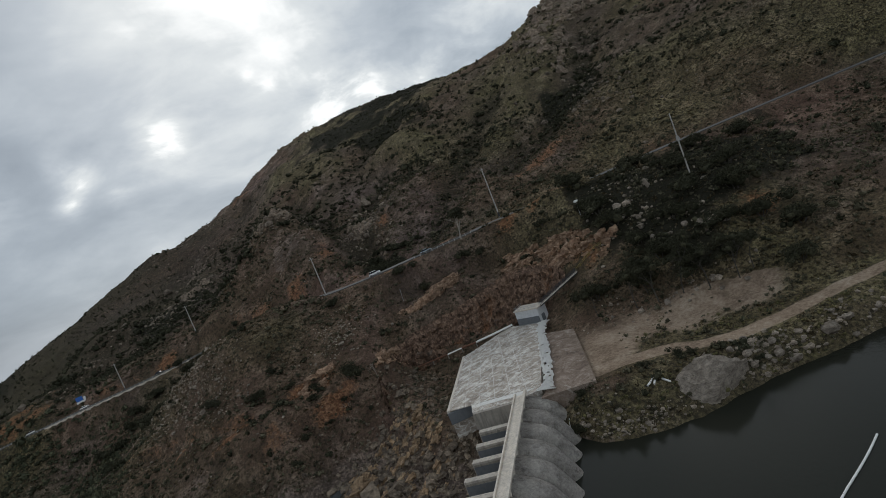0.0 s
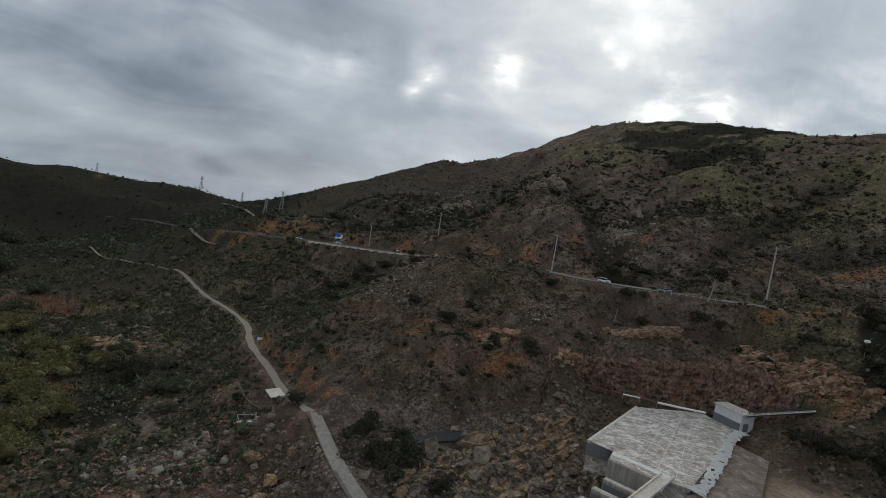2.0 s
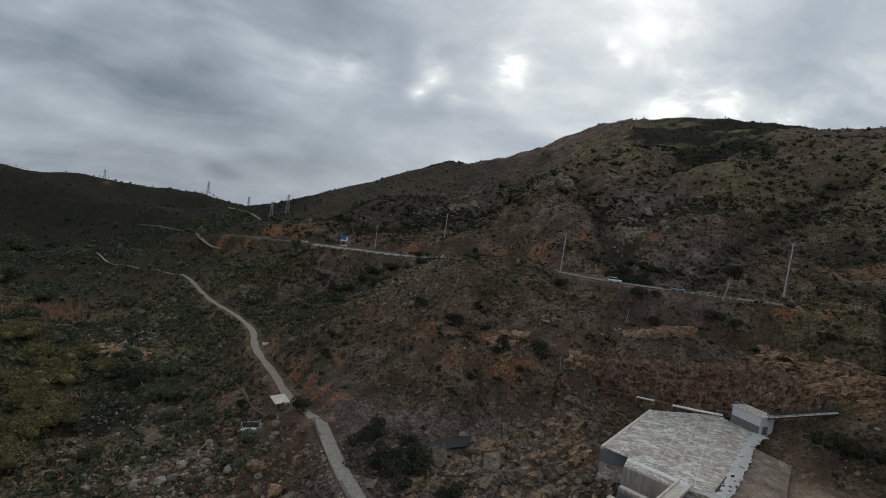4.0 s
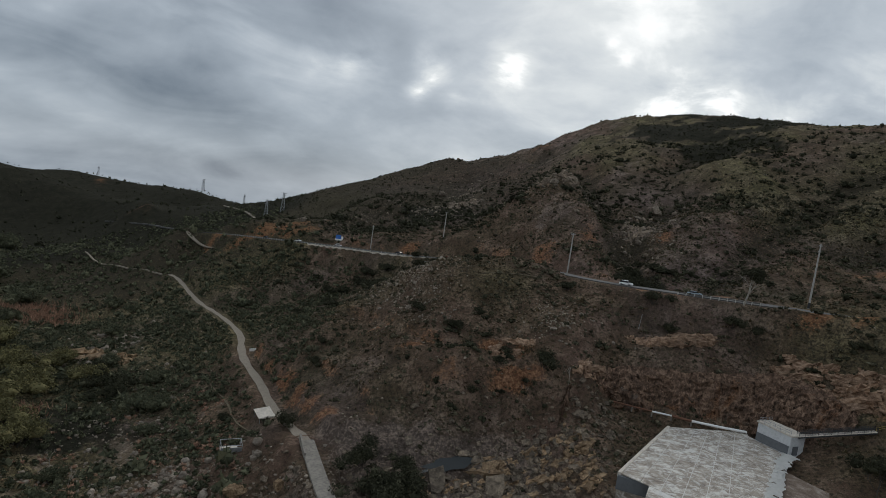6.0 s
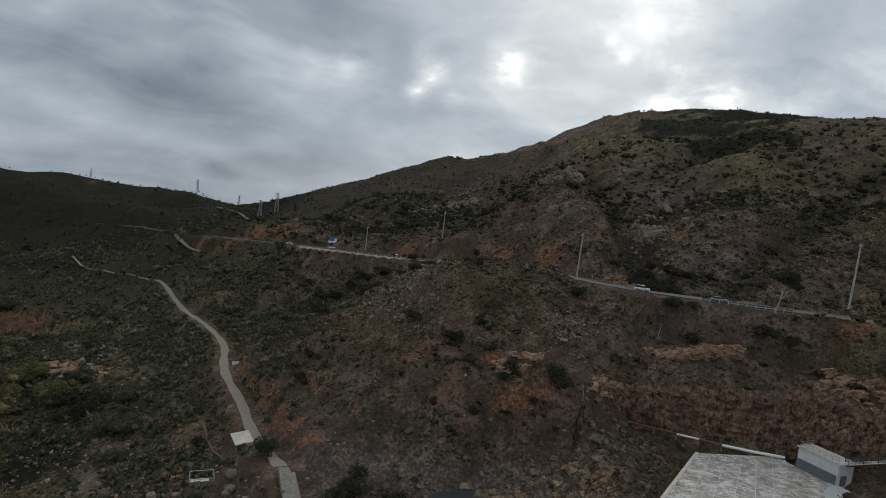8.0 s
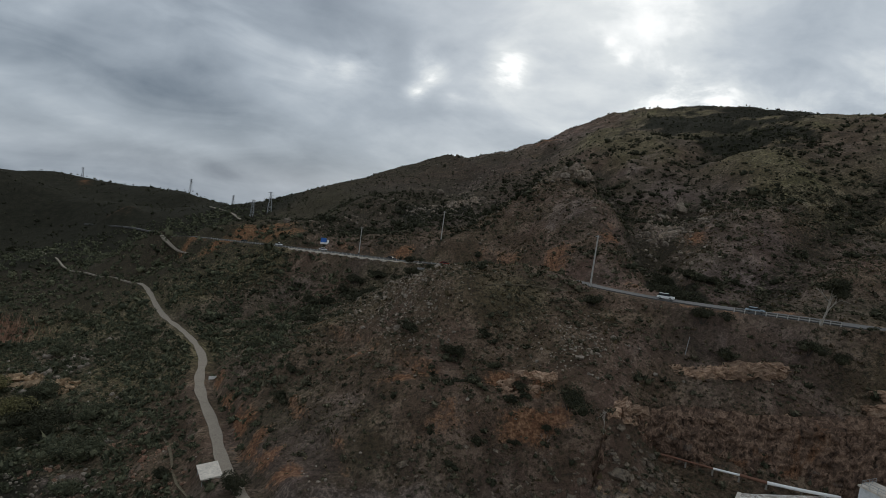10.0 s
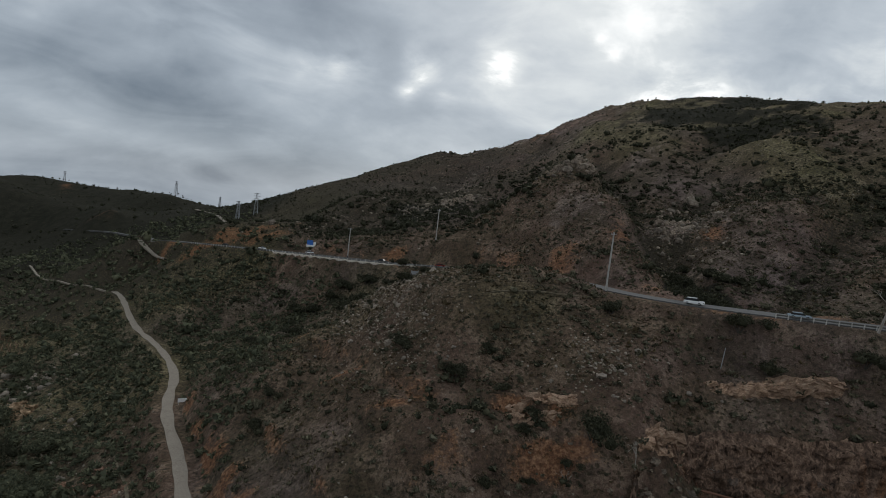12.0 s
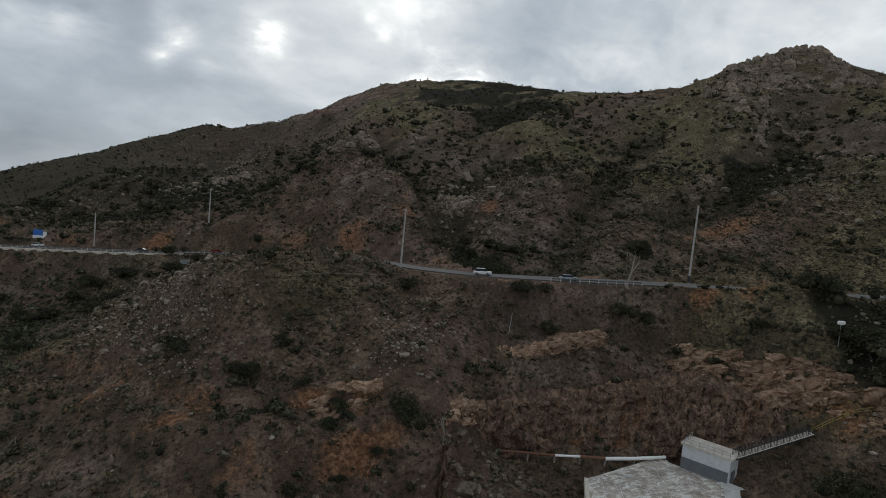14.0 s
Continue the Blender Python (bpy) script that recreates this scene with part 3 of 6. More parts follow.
def sheet_mesh(name, X, Y, Z, closed=False):
    rows, cols = X.shape
    idx = np.arange(rows * cols).reshape(rows, cols)
    if closed:
        idx = np.concatenate([idx, idx[:, :1]], axis=1)
    quads = np.stack([idx[:-1, :-1], idx[:-1, 1:], idx[1:, 1:], idx[1:, :-1]], axis=-1).reshape(-1, 4)
    me = bpy.data.meshes.new(name)
    me.vertices.add(rows * cols)
    me.vertices.foreach_set("co", np.stack([X, Y, Z], axis=-1).astype(np.float32).ravel())
    me.loops.add(quads.size)
    me.loops.foreach_set("vertex_index", quads.astype(np.int32).ravel())
    me.polygons.add(len(quads))
    me.polygons.foreach_set("loop_start", np.arange(0, quads.size, 4, dtype=np.int32))
    me.polygons.foreach_set("use_smooth", np.ones(len(quads), bool))
    me.update(calc_edges=True)
    return me


def build_ground():
    az = np.radians(np.concatenate([np.arange(-64, 96, 0.25), np.arange(96, 296, 3.0)]))
    r = spaced((8, 60, 1.03), (60, 280, 1.0055), (280, 900, 1.011), (900, 4700, 1.06))
    R, A = np.meshgrid(r, az, indexing="ij")
    X, Y = R * np.sin(A), 20 + R * np.cos(A)
    Z = ground(X, Y)
    me = sheet_mesh("ground", X, Y, Z, closed=True)
    for key, v in zones(X, Y, Z).items():
        me.attributes.new(key, "FLOAT", "POINT").data.foreach_set("value", v.astype(np.float32).ravel())
    me.materials.append(M_GROUND)
    return tagged(new("ground", me), "brown scrub-covered canyon hillsides and rocky river bed", "ground", kind="structure")


build_ground()


def ribbon(name, line, width, mat, lift=0.06, skirt=0.35, wobble=0.0):
    """A strip of paving along a line, with thickness."""
    bm = bmesh.new()
    pts = [Vector(p) for p in rounded(line, 1)]
    rings = []
    for i, p in enumerate(pts):
        d = (pts[min(i + 1, len(pts) - 1)] - pts[max(i - 1, 0)])
        side = Vector((d.y, -d.x, 0)).normalized()
        w = width / 2 * (1 + wobble * noise.noise(p * 0.13))
        top = p + Vector((0, 0, lift))
        rings.append([bm.verts.new(q) for q in (top - side * w - Vector((0, 0, skirt)), top - side * w, top + Vector((0, 0, 0.05)), top + side * w, top + side * w - Vector((0, 0, skirt)))])
    for a, b in zip(rings, rings[1:]):
        for i in range(4):
            bm.faces.new((a[i], a[i + 1], b[i + 1], b[i]))
    bmesh.ops.recalc_face_normals(bm, faces=bm.faces)
    me = bpy.data.meshes.new(name)
    bm.to_mesh(me)
    bm.free()
    me.materials.append(mat)
    return new(name, me)


tagged(ribbon("road", ROAD_LINE, 8.0, M_ASPHALT), "grey two-lane asphalt road along the hillside", "road", kind="structure")
tagged(ribbon("trail", TRAIL_LINE, 2.8, M_TRAIL, wobble=0.5), "pale dirt service trail winding down the valley", "trail", kind="structure")



def z_at(x, y):
    return float(ground(np.array([x]), np.array([y]))[0])


def on_ground(points):
    return [(x, y, z_at(x, y) + 0.1) for x, y in points]


tagged(ribbon("footpath", on_ground([(0, 196), (9, 194), (19, 196), (29, 198), (37, 197.5), (45, 198), (50, 202)]), 0.9, M_FAINT, 0.1, 0.3, 0.4), "narrow pale footpath across the grassy slope", "path", kind="structure")
tagged(ribbon("valley_path", on_ground([(-49, 152), (-58, 163), (-66, 178), (-77, 192), (-88, 207), (-96, 224), (-100, 244)]), 0.7, M_FAINT, 0.02, 0.3, 0.5), "faint narrow path through the valley scrub", "path", kind="structure")
tagged(ribbon("far_path", [(x, y, z_at(x, y) + 0.1) for x, y, _ in rounded(FAR_PATH, 1)], 1.3, M_TRAIL, 0.5, 0.9, 0.3), "faint dirt path fading into the far valley", "path", kind="structure")
tagged(ribbon("side_track", on_ground([(-206, 434), (-203, 432), (-196, 427), (-183, 413), (-164, 388)]), 3.6, M_TRAIL, 0.4, 0.8, 0.2), "pale dirt track dropping from the far road", "path", kind="structure")


tagged(ribbon("far_road", on_ground([(-214, 440), (-240, 505), (-272, 585), (-310, 612), (-344, 630), (-369, 635), (-422, 676)]), 5.0, M_ASPHALT, 0.5, 1.4), "grey far road curving past an orange cut", "road", kind="structure")
tagged(ribbon("saddle_road", on_ground([(-296, 720), (-263, 672), (-238, 637), (-212, 590), (-200, 569)]), 3.4, M_TRAIL, 0.5, 1.0, 0.2), "pale dirt road climbing over the far saddle", "path", kind="structure")


# ---- things: helpers ----
def part(name, bm, mat, parent=None, label=""):
    me = bpy.data.meshes.new(name)
    bm.to_mesh(me)
    bm.free()
    me.materials.append(mat)
    ob = new(name, me)
    if parent:
        ob.parent = parent
    if label:
        ob["label"] = label
    return ob


def shared(name, me, parent, m=None, label=""):
    """One more object on a mesh that others use too."""
    ob = new(name, me)
    ob.parent = parent
    if m is not None:
        ob.matrix_basis = m
    if label:
        ob["label"] = label
    return ob


def thing(name, label, category, m=None, group=""):
    ob = new(name)
    ob.empty_display_size = 0.3
    if m is not None:
        ob.matrix_basis = m
    return tagged(ob, label, category, group)


def prism(bm, outline, z0, z1):
    """An upright block on an outline of (x, y); z1 may be one height or one for each corner."""
    tops = z1 if isinstance(z1, (list, tuple)) else [z1] * len(outline)
    low = [bm.verts.new((x, y, z0)) for x, y in outline]
    high = [bm.verts.new((x, y, t)) for (x, y), t in zip(outline, tops)]
    n = len(outline)
    faces = [bm.faces.new(high), bm.faces.new(low[::-1])]
    for i in range(n):
        faces.append(bm.faces.new((low[i], low[(i + 1) % n], high[(i + 1) % n], high[i])))
    bmesh.ops.recalc_face_normals(bm, faces=faces)
    return bm


def block(bm, lo, hi, soft=0.0):
    """A box from corner to corner, its edges eased."""
    prism(bm, [(lo[0], lo[1]), (hi[0], lo[1]), (hi[0], hi[1]), (lo[0], hi[1])], lo[2], hi[2])
    if soft:
        bmesh.ops.bevel(bm, geom=bm.edges[:], offset=soft, segments=1, affect="EDGES")
    return bm


def rod(bm, a, b, r0, r1=None, sides=8):
    """A round bar from a to b."""
    a, b = Vector(a), Vector(b)
    q = (b - a).to_track_quat("Z", "Y")
    rings = []
    for p, r in ((a, r0), (b, r1 if r1 is not None else r0)):
        rings.append([bm.verts.new(p + q @ Vector((r * math.cos(2 * math.pi * i / sides), r * math.sin(2 * math.pi * i / sides), 0))) for i in range(sides)])
    for i in range(sides):
        bm.faces.new((rings[0][i], rings[0][(i + 1) % sides], rings[1][(i + 1) % sides], rings[1][i]))
    bm.faces.new(rings[0][::-1])
    bm.faces.new(rings[1])
    return bm


def tri_mesh(name, verts, tris, flat=False):
    me = bpy.data.meshes.new(name)
    me.vertices.add(len(verts))
    me.vertices.foreach_set("co", np.asarray(verts, np.float32).ravel())
    me.loops.add(len(tris) * 3)
    me.loops.foreach_set("vertex_index", np.asarray(tris, np.int32).ravel())
    me.polygons.add(len(tris))
    me.polygons.foreach_set("loop_start", np.arange(0, len(tris) * 3, 3, dtype=np.int32))
    me.polygons.foreach_set("use_smooth", np.full(len(tris), not flat))
    me.update(calc_edges=True)
    return me


def ball(level):
    bm = bmesh.new()
    bmesh.ops.create_icosphere(bm, subdivisions=level, radius=1.0)
    v = np.array([p.co[:] for p in bm.verts])
    f = np.array([[q.index for q in face.verts] for face in bm.faces])
    bm.free()
    return v, f


BALL = {n: ball(n) for n in (1, 2, 3, 4)}


# ---- rocks ----
def rock_shape(rng, level=2, flat=0.7, cuts=9, shallow=0.5, deep=0.78):
    """An angular boulder: a ball cut by random planes, about one metre across the middle."""
    v, f = BALL[level]
    v = v * np.array([1.0, rng.uniform(0.65, 0.95), flat * rng.uniform(0.8, 1.15)])
    for _ in range(cuts):
        n = rng.normal(size=3)
        n /= np.linalg.norm(n)
        over = np.maximum(v @ n - rng.uniform(shallow, deep), 0)
        v = v - over[:, None] * n
    v = v + 0.05 * rng.normal(size=v.shape) * (0.6 if level > 2 else 1.0)
    return v, f


def stone_material(name, low, mid, high, by_island=False):
    s = Shader(name, 0.9)
    n, m = s.noise(0.7, 7, 0.7, 0.5), s.noise(5, 5, 0.7)
    col = s.ramp(n, (0.28, low), (0.5, mid), (0.72, high))
    vary = s.island() if by_island else s.rnd()
    col = s.mix(0.55, col, s.ramp(vary, (0.0, (0.3, 0.26, 0.22)), (0.5, (0.6, 0.55, 0.5)), (1.0, (1.1, 1.0, 0.88))), "MULTIPLY")
    col = s.mix(s.op("MULTIPLY", s.step(m, 0.52, 0.7), 0.5), col, tuple(v * 0.5 for v in low))
    layer = s.noise(1.1, 6, 0.75, 0.8, (0.5, 0.5, 2.4))
    col = s.mix(s.op("MULTIPLY", s.step(layer, 0.5, 0.6), 0.45), col, tuple(v * 0.45 for v in low))
    s.bsdf.inputs["Specular IOR Level"].default_value = 0.08
    return s.color(col).bump(s.op("ADD", n, s.op("SUBTRACT", s.op("MULTIPLY", m, 0.45), s.op("MULTIPLY", layer, 0.5))), 0.4, 1.0).mat


def cliff_material():
    s = Shader("dark_red_cliff_rock", 0.92)
    n, m = s.noise(0.5, 7, 0.72, 0.8, (1.2, 1.2, 0.6)), s.noise(2.4, 6, 0.8, 0.3, (1, 1, 0.7))
    col = s.ramp(s.op("ADD", s.op("MULTIPLY", n, 0.6), s.op("MULTIPLY", m, 0.4)), (0.38, (0.045, 0.032, 0.025)), (0.5, (0.165, 0.106, 0.075)), (0.62, (0.4, 0.265, 0.185)))
    col = s.mix(s.op("MULTIPLY", s.step(s.noise(0.11, 5, 0.65, 0.8, (1, 1, 0.7)), 0.53, 0.66), 0.7), col, s.ramp(m, (0.38, (0.07, 0.032, 0.018)), (0.62, (0.3, 0.15, 0.075))))
    col = s.mix(s.op("MULTIPLY", s.step(s.noise(0.2, 5, 0.7, 0.6), 0.58, 0.68), 0.6), col, s.ramp(m, (0.38, (0.05, 0.046, 0.042)), (0.62, (0.19, 0.17, 0.15))))
    # fissures sink in the bump; their inner shade is painted near-black
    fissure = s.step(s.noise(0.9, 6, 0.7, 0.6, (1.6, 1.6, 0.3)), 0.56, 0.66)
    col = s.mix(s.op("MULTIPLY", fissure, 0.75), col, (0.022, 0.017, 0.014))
    s.bsdf.inputs["Specular IOR Level"].default_value = 0.08
    return s.color(col).bump(s.op("SUBTRACT", s.op("ADD", n, s.op("MULTIPLY", m, 0.6)), fissure), 0.7, 1.0).mat


M_GRANITE = stone_material("weathered_granite", (0.23, 0.2, 0.17), (0.42, 0.37, 0.315), (0.6, 0.54, 0.465))
M_RUBBLE = stone_material("loose_rubble", (0.19, 0.16, 0.13), (0.38, 0.33, 0.275), (0.6, 0.54, 0.46), True)
M_RED_ROCK = stone_material("iron_stained_rock", (0.17, 0.11, 0.08), (0.47, 0.32, 0.225), (0.74, 0.57, 0.43))
M_CLIFF = cliff_material()
M_BED_ROCK = stone_material("river_bed_rock", (0.085, 0.072, 0.06), (0.25, 0.208, 0.165), (0.52, 0.43, 0.325), True)
M_HILL_ROCK = stone_material("weathered_hill_rock", (0.1, 0.085, 0.07), (0.26, 0.22, 0.18), (0.46, 0.4, 0.33), True)
M_OUTCROP = stone_material("tan_outcrop_rock", (0.15, 0.105, 0.07), (0.45, 0.32, 0.205), (0.78, 0.59, 0.39))
M_CRAG = stone_material("brown_crag_granite", (0.11, 0.09, 0.075), (0.33, 0.27, 0.215), (0.6, 0.5, 0.4))


def scatter(name, shapes, places, mat, label, category, flat=False):
    """Many shapes joined in one mesh. places: rows of x, y, z, size, turn, squash."""
    verts, tris, base = [], [], 0
    for i, (x, y, z, size, turn, squash) in enumerate(places):
        v, f = shapes[i % len(shapes)]
        c, s = math.cos(turn), math.sin(turn)
        w = np.empty_like(v)
        w[:, 0], w[:, 1], w[:, 2] = (v[:, 0] * c - v[:, 1] * s) * size + x, (v[:, 0] * s + v[:, 1] * c) * size + y, v[:, 2] * size * squash + z
        verts.append(w)
        tris.append(f + base)
        base += len(v)
    me = tri_mesh(name, np.concatenate(verts), np.concatenate(tris), flat)
    me.materials.append(mat)
    return tagged(new(name, me), label, category, kind="stuff")


def slab_shape(g):
    """A tilted, broken slab of layered rock."""
    bm = bmesh.new()
    bmesh.ops.create_cube(bm, size=2)
    bmesh.ops.subdivide_edges(bm, edges=bm.edges[:], cuts=1, use_grid_fill=True)
    bmesh.ops.triangulate(bm, faces=bm.faces[:])
    v, f = np.array([p.co[:] for p in bm.verts]), np.array([[q.index for q in face.verts] for face in bm.faces])
    bm.free()
    v = v * (1.0, g.uniform(0.5, 0.9), g.uniform(0.25, 0.7)) + g.normal(size=v.shape) * (0.15, 0.15, 0.07)
    a, b = radians(g.uniform(8, 50)), radians(g.normal() * 16)
    v = v @ np.array([[1, 0, 0], [0, math.cos(a), math.sin(a)], [0, -math.sin(a), math.cos(a)]]) @ np.array([[math.cos(b), 0, math.sin(b)], [0, 1, 0], [-math.sin(b), 0, math.cos(b)]])
    return v, f


rng = np.random.default_rng(7)
ROCK_SHAPES = [slab_shape(rng) for _ in range(16)]
PEBBLES = [rock_shape(rng, 1, 0.75, 5) for _ in range(14)]


def strewn(fields, seed, squat=False):
    """Places for stones. fields: middle x and y, spread along x and y, turn, count, mean size."""
    g = np.random.default_rng(seed)
    out = []
    for mx, my, sx, sy, turn, count, size in fields:
        a, b = g.normal(size=count) * sx, g.normal(size=count) * sy
        c, s = math.cos(radians(turn)), math.sin(radians(turn))
        x, y = mx + a * c - b * s, my + a * s + b * c
        z = ground(x, y)
        r = size * np.exp(g.normal(size=count) * 0.58)
        keep = (along(TRAIL_LINE, x, y)[0] > 3.2) & (along(WALK, x, y)[0] > 1.9 + r) & (((x - 8) / 8) ** 2 + ((y - 130) / 5) ** 2 > 1) & (along(ROAD_LINE, x, y)[0] > 6) & ((z > 0.3) | ((x - 58.2) * 0.751 - (y - 95) * 0.66 < -5))
        out += [row for row, k in zip(zip(x, y, z + 0.12 * r, r, (g.normal(size=count) * 0.9 if size > 0.45 and squat else g.uniform(0, 6.28, count)), g.uniform(0.7, 1.1, count)), keep) if k]
    return out


TALUS = [(-22, 240, 7, 20, 25, 1000, 0.22), (-6, 200, 6, 12, 20, 800, 0.2), (6, 215, 8, 14, 20, 160, 0.3), (40, 174, 6, 5, 0, 500, 0.2), (-12, 222, 8, 14, 20, 500, 0.26), (104, 286, 6, 10, 0, 90, 0.5), (138, 118, 5, 10, -30, 90, 0.6), (141, 96, 8, 7, 30, 40, 0.55),
         (116, 94, 14, 2, -42, 60, 0.35), (106, 108, 5, 4, 0, 26, 0.3), (150, 128, 14, 8, 0, 80, 0.5)]
RIVER_STONES = [(-88, 150, 16, 12, 40, 520, 0.34), (-66, 128, 12, 9, 30, 460, 0.4), (-105, 180, 12, 9, 40, 200, 0.32), (-160, 256, 13, 9, 40, 150, 0.62), (-120, 214, 10, 7, 40, 60, 0.4), (-150, 246, 7, 6, 40, 80, 0.7),
                (-24, 112, 8, 10, 30, 260, 0.36), (2, 104, 9, 8, 0, 220, 0.36), (-58, 118, 16, 12, 30, 380, 0.34)]
BED = [(26, 128, 15, 10, 30, 700, 0.34), (8, 126, 13, 9, 20, 420, 0.34), (34, 141, 10, 4, 20, 300, 0.34), (38, 106, 9, 8, 40, 420, 0.4), (20, 108, 11, 9, 0, 420, 0.4), (-22, 112, 10, 12, 20, 240, 0.45), (48, 149, 6, 3, 20, 80, 0.5)]
SHORE = [(64, 74, 5, 3, -40, 60, 0.3), (98, 58, 6, 2.4, -22, 120, 0.4), (112, 52, 8, 1.6, -20, 90, 0.4), (70, 66.5, 6, 1.2, -30, 120, 0.25), (128, 45, 10, 2, -15, 70, 0.4), (63, 72, 2, 4, 0, 60, 0.3)]
HIGH = [(430, 425, 40, 60, -30, 500, 0.9), (395, 360, 35, 40, -30, 500, 0.9), (312, 300, 30, 30, -40, 300, 0.8), (108, 296, 9, 18, -20, 160, 0.8), (66, 350, 12, 12, 0, 160, 0.8), (40, 640, 50, 22, 0, 140, 0.8), (12, 456, 16, 22, 0, 260, 0.75), (-22, 450, 13, 13, 0, 140, 0.7),
        (27, 546, 18, 20, 0, 160, 0.8), (240, 240, 30, 50, -30, 160, 0.45), (150, 680, 40, 20, 0, 120, 0.9), (252, 228, 10, 20, -40, 300, 0.6), (60, 296, 16, 20, 0, 160, 0.5), (-70, 400, 24, 16, 0, 120, 0.7)]
scatter("talus", PEBBLES, strewn(TALUS, 1), M_RUBBLE, "pale broken talus stones on the hillside", "rubble", True)
scatter("river_stones", PEBBLES, strewn(RIVER_STONES, 2), M_RUBBLE, "grey rounded stones of the dry river bed", "rubble")
scatter("bed_rock", ROCK_SHAPES, strewn(BED, 3, True), M_BED_ROCK, "jagged brown bedrock slabs in the gorge", "rock", True)
scatter("shore_stones", PEBBLES, strewn(SHORE, 4), M_RUBBLE, "grey broken stones along the shore", "rubble", True)
scatter("hilltop_rocks", PEBBLES, strewn(HIGH, 5), M_HILL_ROCK, "weathered granite outcrops on the upper slopes", "rock", True)

BOULDER_MESHES = []
for i in range(6):
    v, f = rock_shape(rng, 3, 0.75, 12)
    BOULDER_MESHES.append(tri_mesh("boulder", v, f, True))
    BOULDER_MESHES[-1].materials.append(M_GRANITE)
RED_MESHES = []
for i in range(6):
    v, f = rock_shape(rng, 4, 0.62, 22, 0.4, 0.75)
    layer = v[:, 2] * 7 + 1.6 * v[:, 0] + 1.2 * fractal(v[:, 0] * 1.6 + i, v[:, 1] * 1.6 - i, 1.0, 3, 60 + i, 0.6)
    v[:, :2] *= (1 - 0.16 * (layer % 1) ** 2)[:, None]
    v = v + 0.05 * np.stack([fractal(v[:, 0] * 4 + k, v[:, 1] * 4 + v[:, 2] * 5, 1.0, 3, 70 + i + k) for k in range(3)], axis=1)
    RED_MESHES.append(tri_mesh("outcrop", v, f, True))
    RED_MESHES[-1].materials.append(M_OUTCROP)


def boulders(rows, meshes, label, group):
    for i, (x, y, r) in enumerate(rows):
        ob = new("boulder", meshes[i % len(meshes)])
        ob.matrix_basis = pose(x, y, z_at(x, y) + 0.22 * r, 0, 0, (i * 77) % 360) @ Matrix.Diagonal((r, r, r, 1))
        tagged(ob, label, "boulder", group)


boulders([(-63, 143, 1.6), (-60, 134, 1.4), (-81, 130, 1.1), (-66, 120, 1.9), (-50, 124, 1.6), (-72, 118, 1.9), (-90, 126, 1.2), (-58, 116, 1.4), (-101, 160, 1.1), (-94, 176, 1.0), (-77, 140, 1.1)], BOULDER_MESHES,
         "rounded grey granite boulder in the dry river bed", "river boulders")
boulders([(49, 176, 0.9), (42, 170, 0.7), (59, 170, 0.8), (11, 155, 0.6), (-32, 212, 0.7), (51, 177, 0.6), (53, 175, 0.5), (66, 169, 0.5), (40, 163, 0.6)], BOULDER_MESHES, "pale boulder lying on the scrubby slope", "slope boulders")
boulders([(141, 93, 2.3), (139, 96, 1.6), (137, 100, 1.4), (137, 125, 2.1), (134, 122, 1.7), (143, 90, 1.5), (146, 99, 1.3), (131, 108, 1.2)], BOULDER_MESHES, "pale block of granite among the trees", "slope boulders")
boulders([(109, 101, 1.2), (114, 95, 1.4), (120, 89, 0.9), (104, 108, 0.8), (127, 78, 1.0)], BOULDER_MESHES, "pale boulder at the edge of the dirt flat", "flat boulders")
boulders([(95, 60, 1.3), (98, 60.5, 1.0), (99, 63, 1.1), (101, 58, 1.2), (97, 57, 0.9), (106, 54, 0.8), (103.5, 58.5, 0.9), (94, 63, 1.0), (97.5, 65, 0.8), (104, 61, 0.8), (94, 56, 0.9)], BOULDER_MESHES, "grey broken rock on the reservoir bank", "shore rocks")
boulders([(-34, 113, 3.4), (0, 103, 3.2), (-42, 122, 3.6), (-31, 121, 2.4), (-20, 97, 3.0), (-34, 104, 3.2), (13, 99, 3.2), (24, 105, 2.6), (36, 124, 2.2), (41, 137, 2.8), (28, 96, 3.4)], RED_MESHES,
         "large orange-brown rock outcrop in the gorge", "gorge outcrops")


def big_stone(name, m, stretch, mat, seed, label, category, flat=0.6, level=4):
    g = np.random.default_rng(seed)
    v, f = rock_shape(g, level, flat, 14)
    v = v + 0.02 * np.stack([fractal(v[:, 0] * 3 + i, v[:, 1] * 3 + v[:, 2] * 2, 1.0, 3, seed + i) for i in range(3)], axis=1)
    me = tri_mesh(name, v * np.array(stretch), f, True)
    me.materials.append(mat)
    ob = new(name, me)
    ob.matrix_basis = m
    return tagged(ob, label, category)


big_stone("boulder", pose(85, 62, 2.6, -14, 0, -22), (8.6, 5.0, 9.0), M_GRANITE, 33, "huge smooth grey boulder at the water's edge", "boulder", 0.85)


# ---- cliff beside the spillway: strata blocks ----
def stratum(g):
    bm = bmesh.new()
    block(bm, (-1, -0.8, -0.5), (1, 0.8, 0.5))
    bmesh.ops.subdivide_edges(bm, edges=bm.edges[:], cuts=2, use_grid_fill=True)
    for v in bm.verts:
        v.co += Vector(g.normal(size=3) * (0.24, 0.24, 0.2))
        v.co.z += 0.12 * v.co.x
    me = bpy.data.meshes.new("rock")
    bm.to_mesh(me)
    bm.free()
    return me


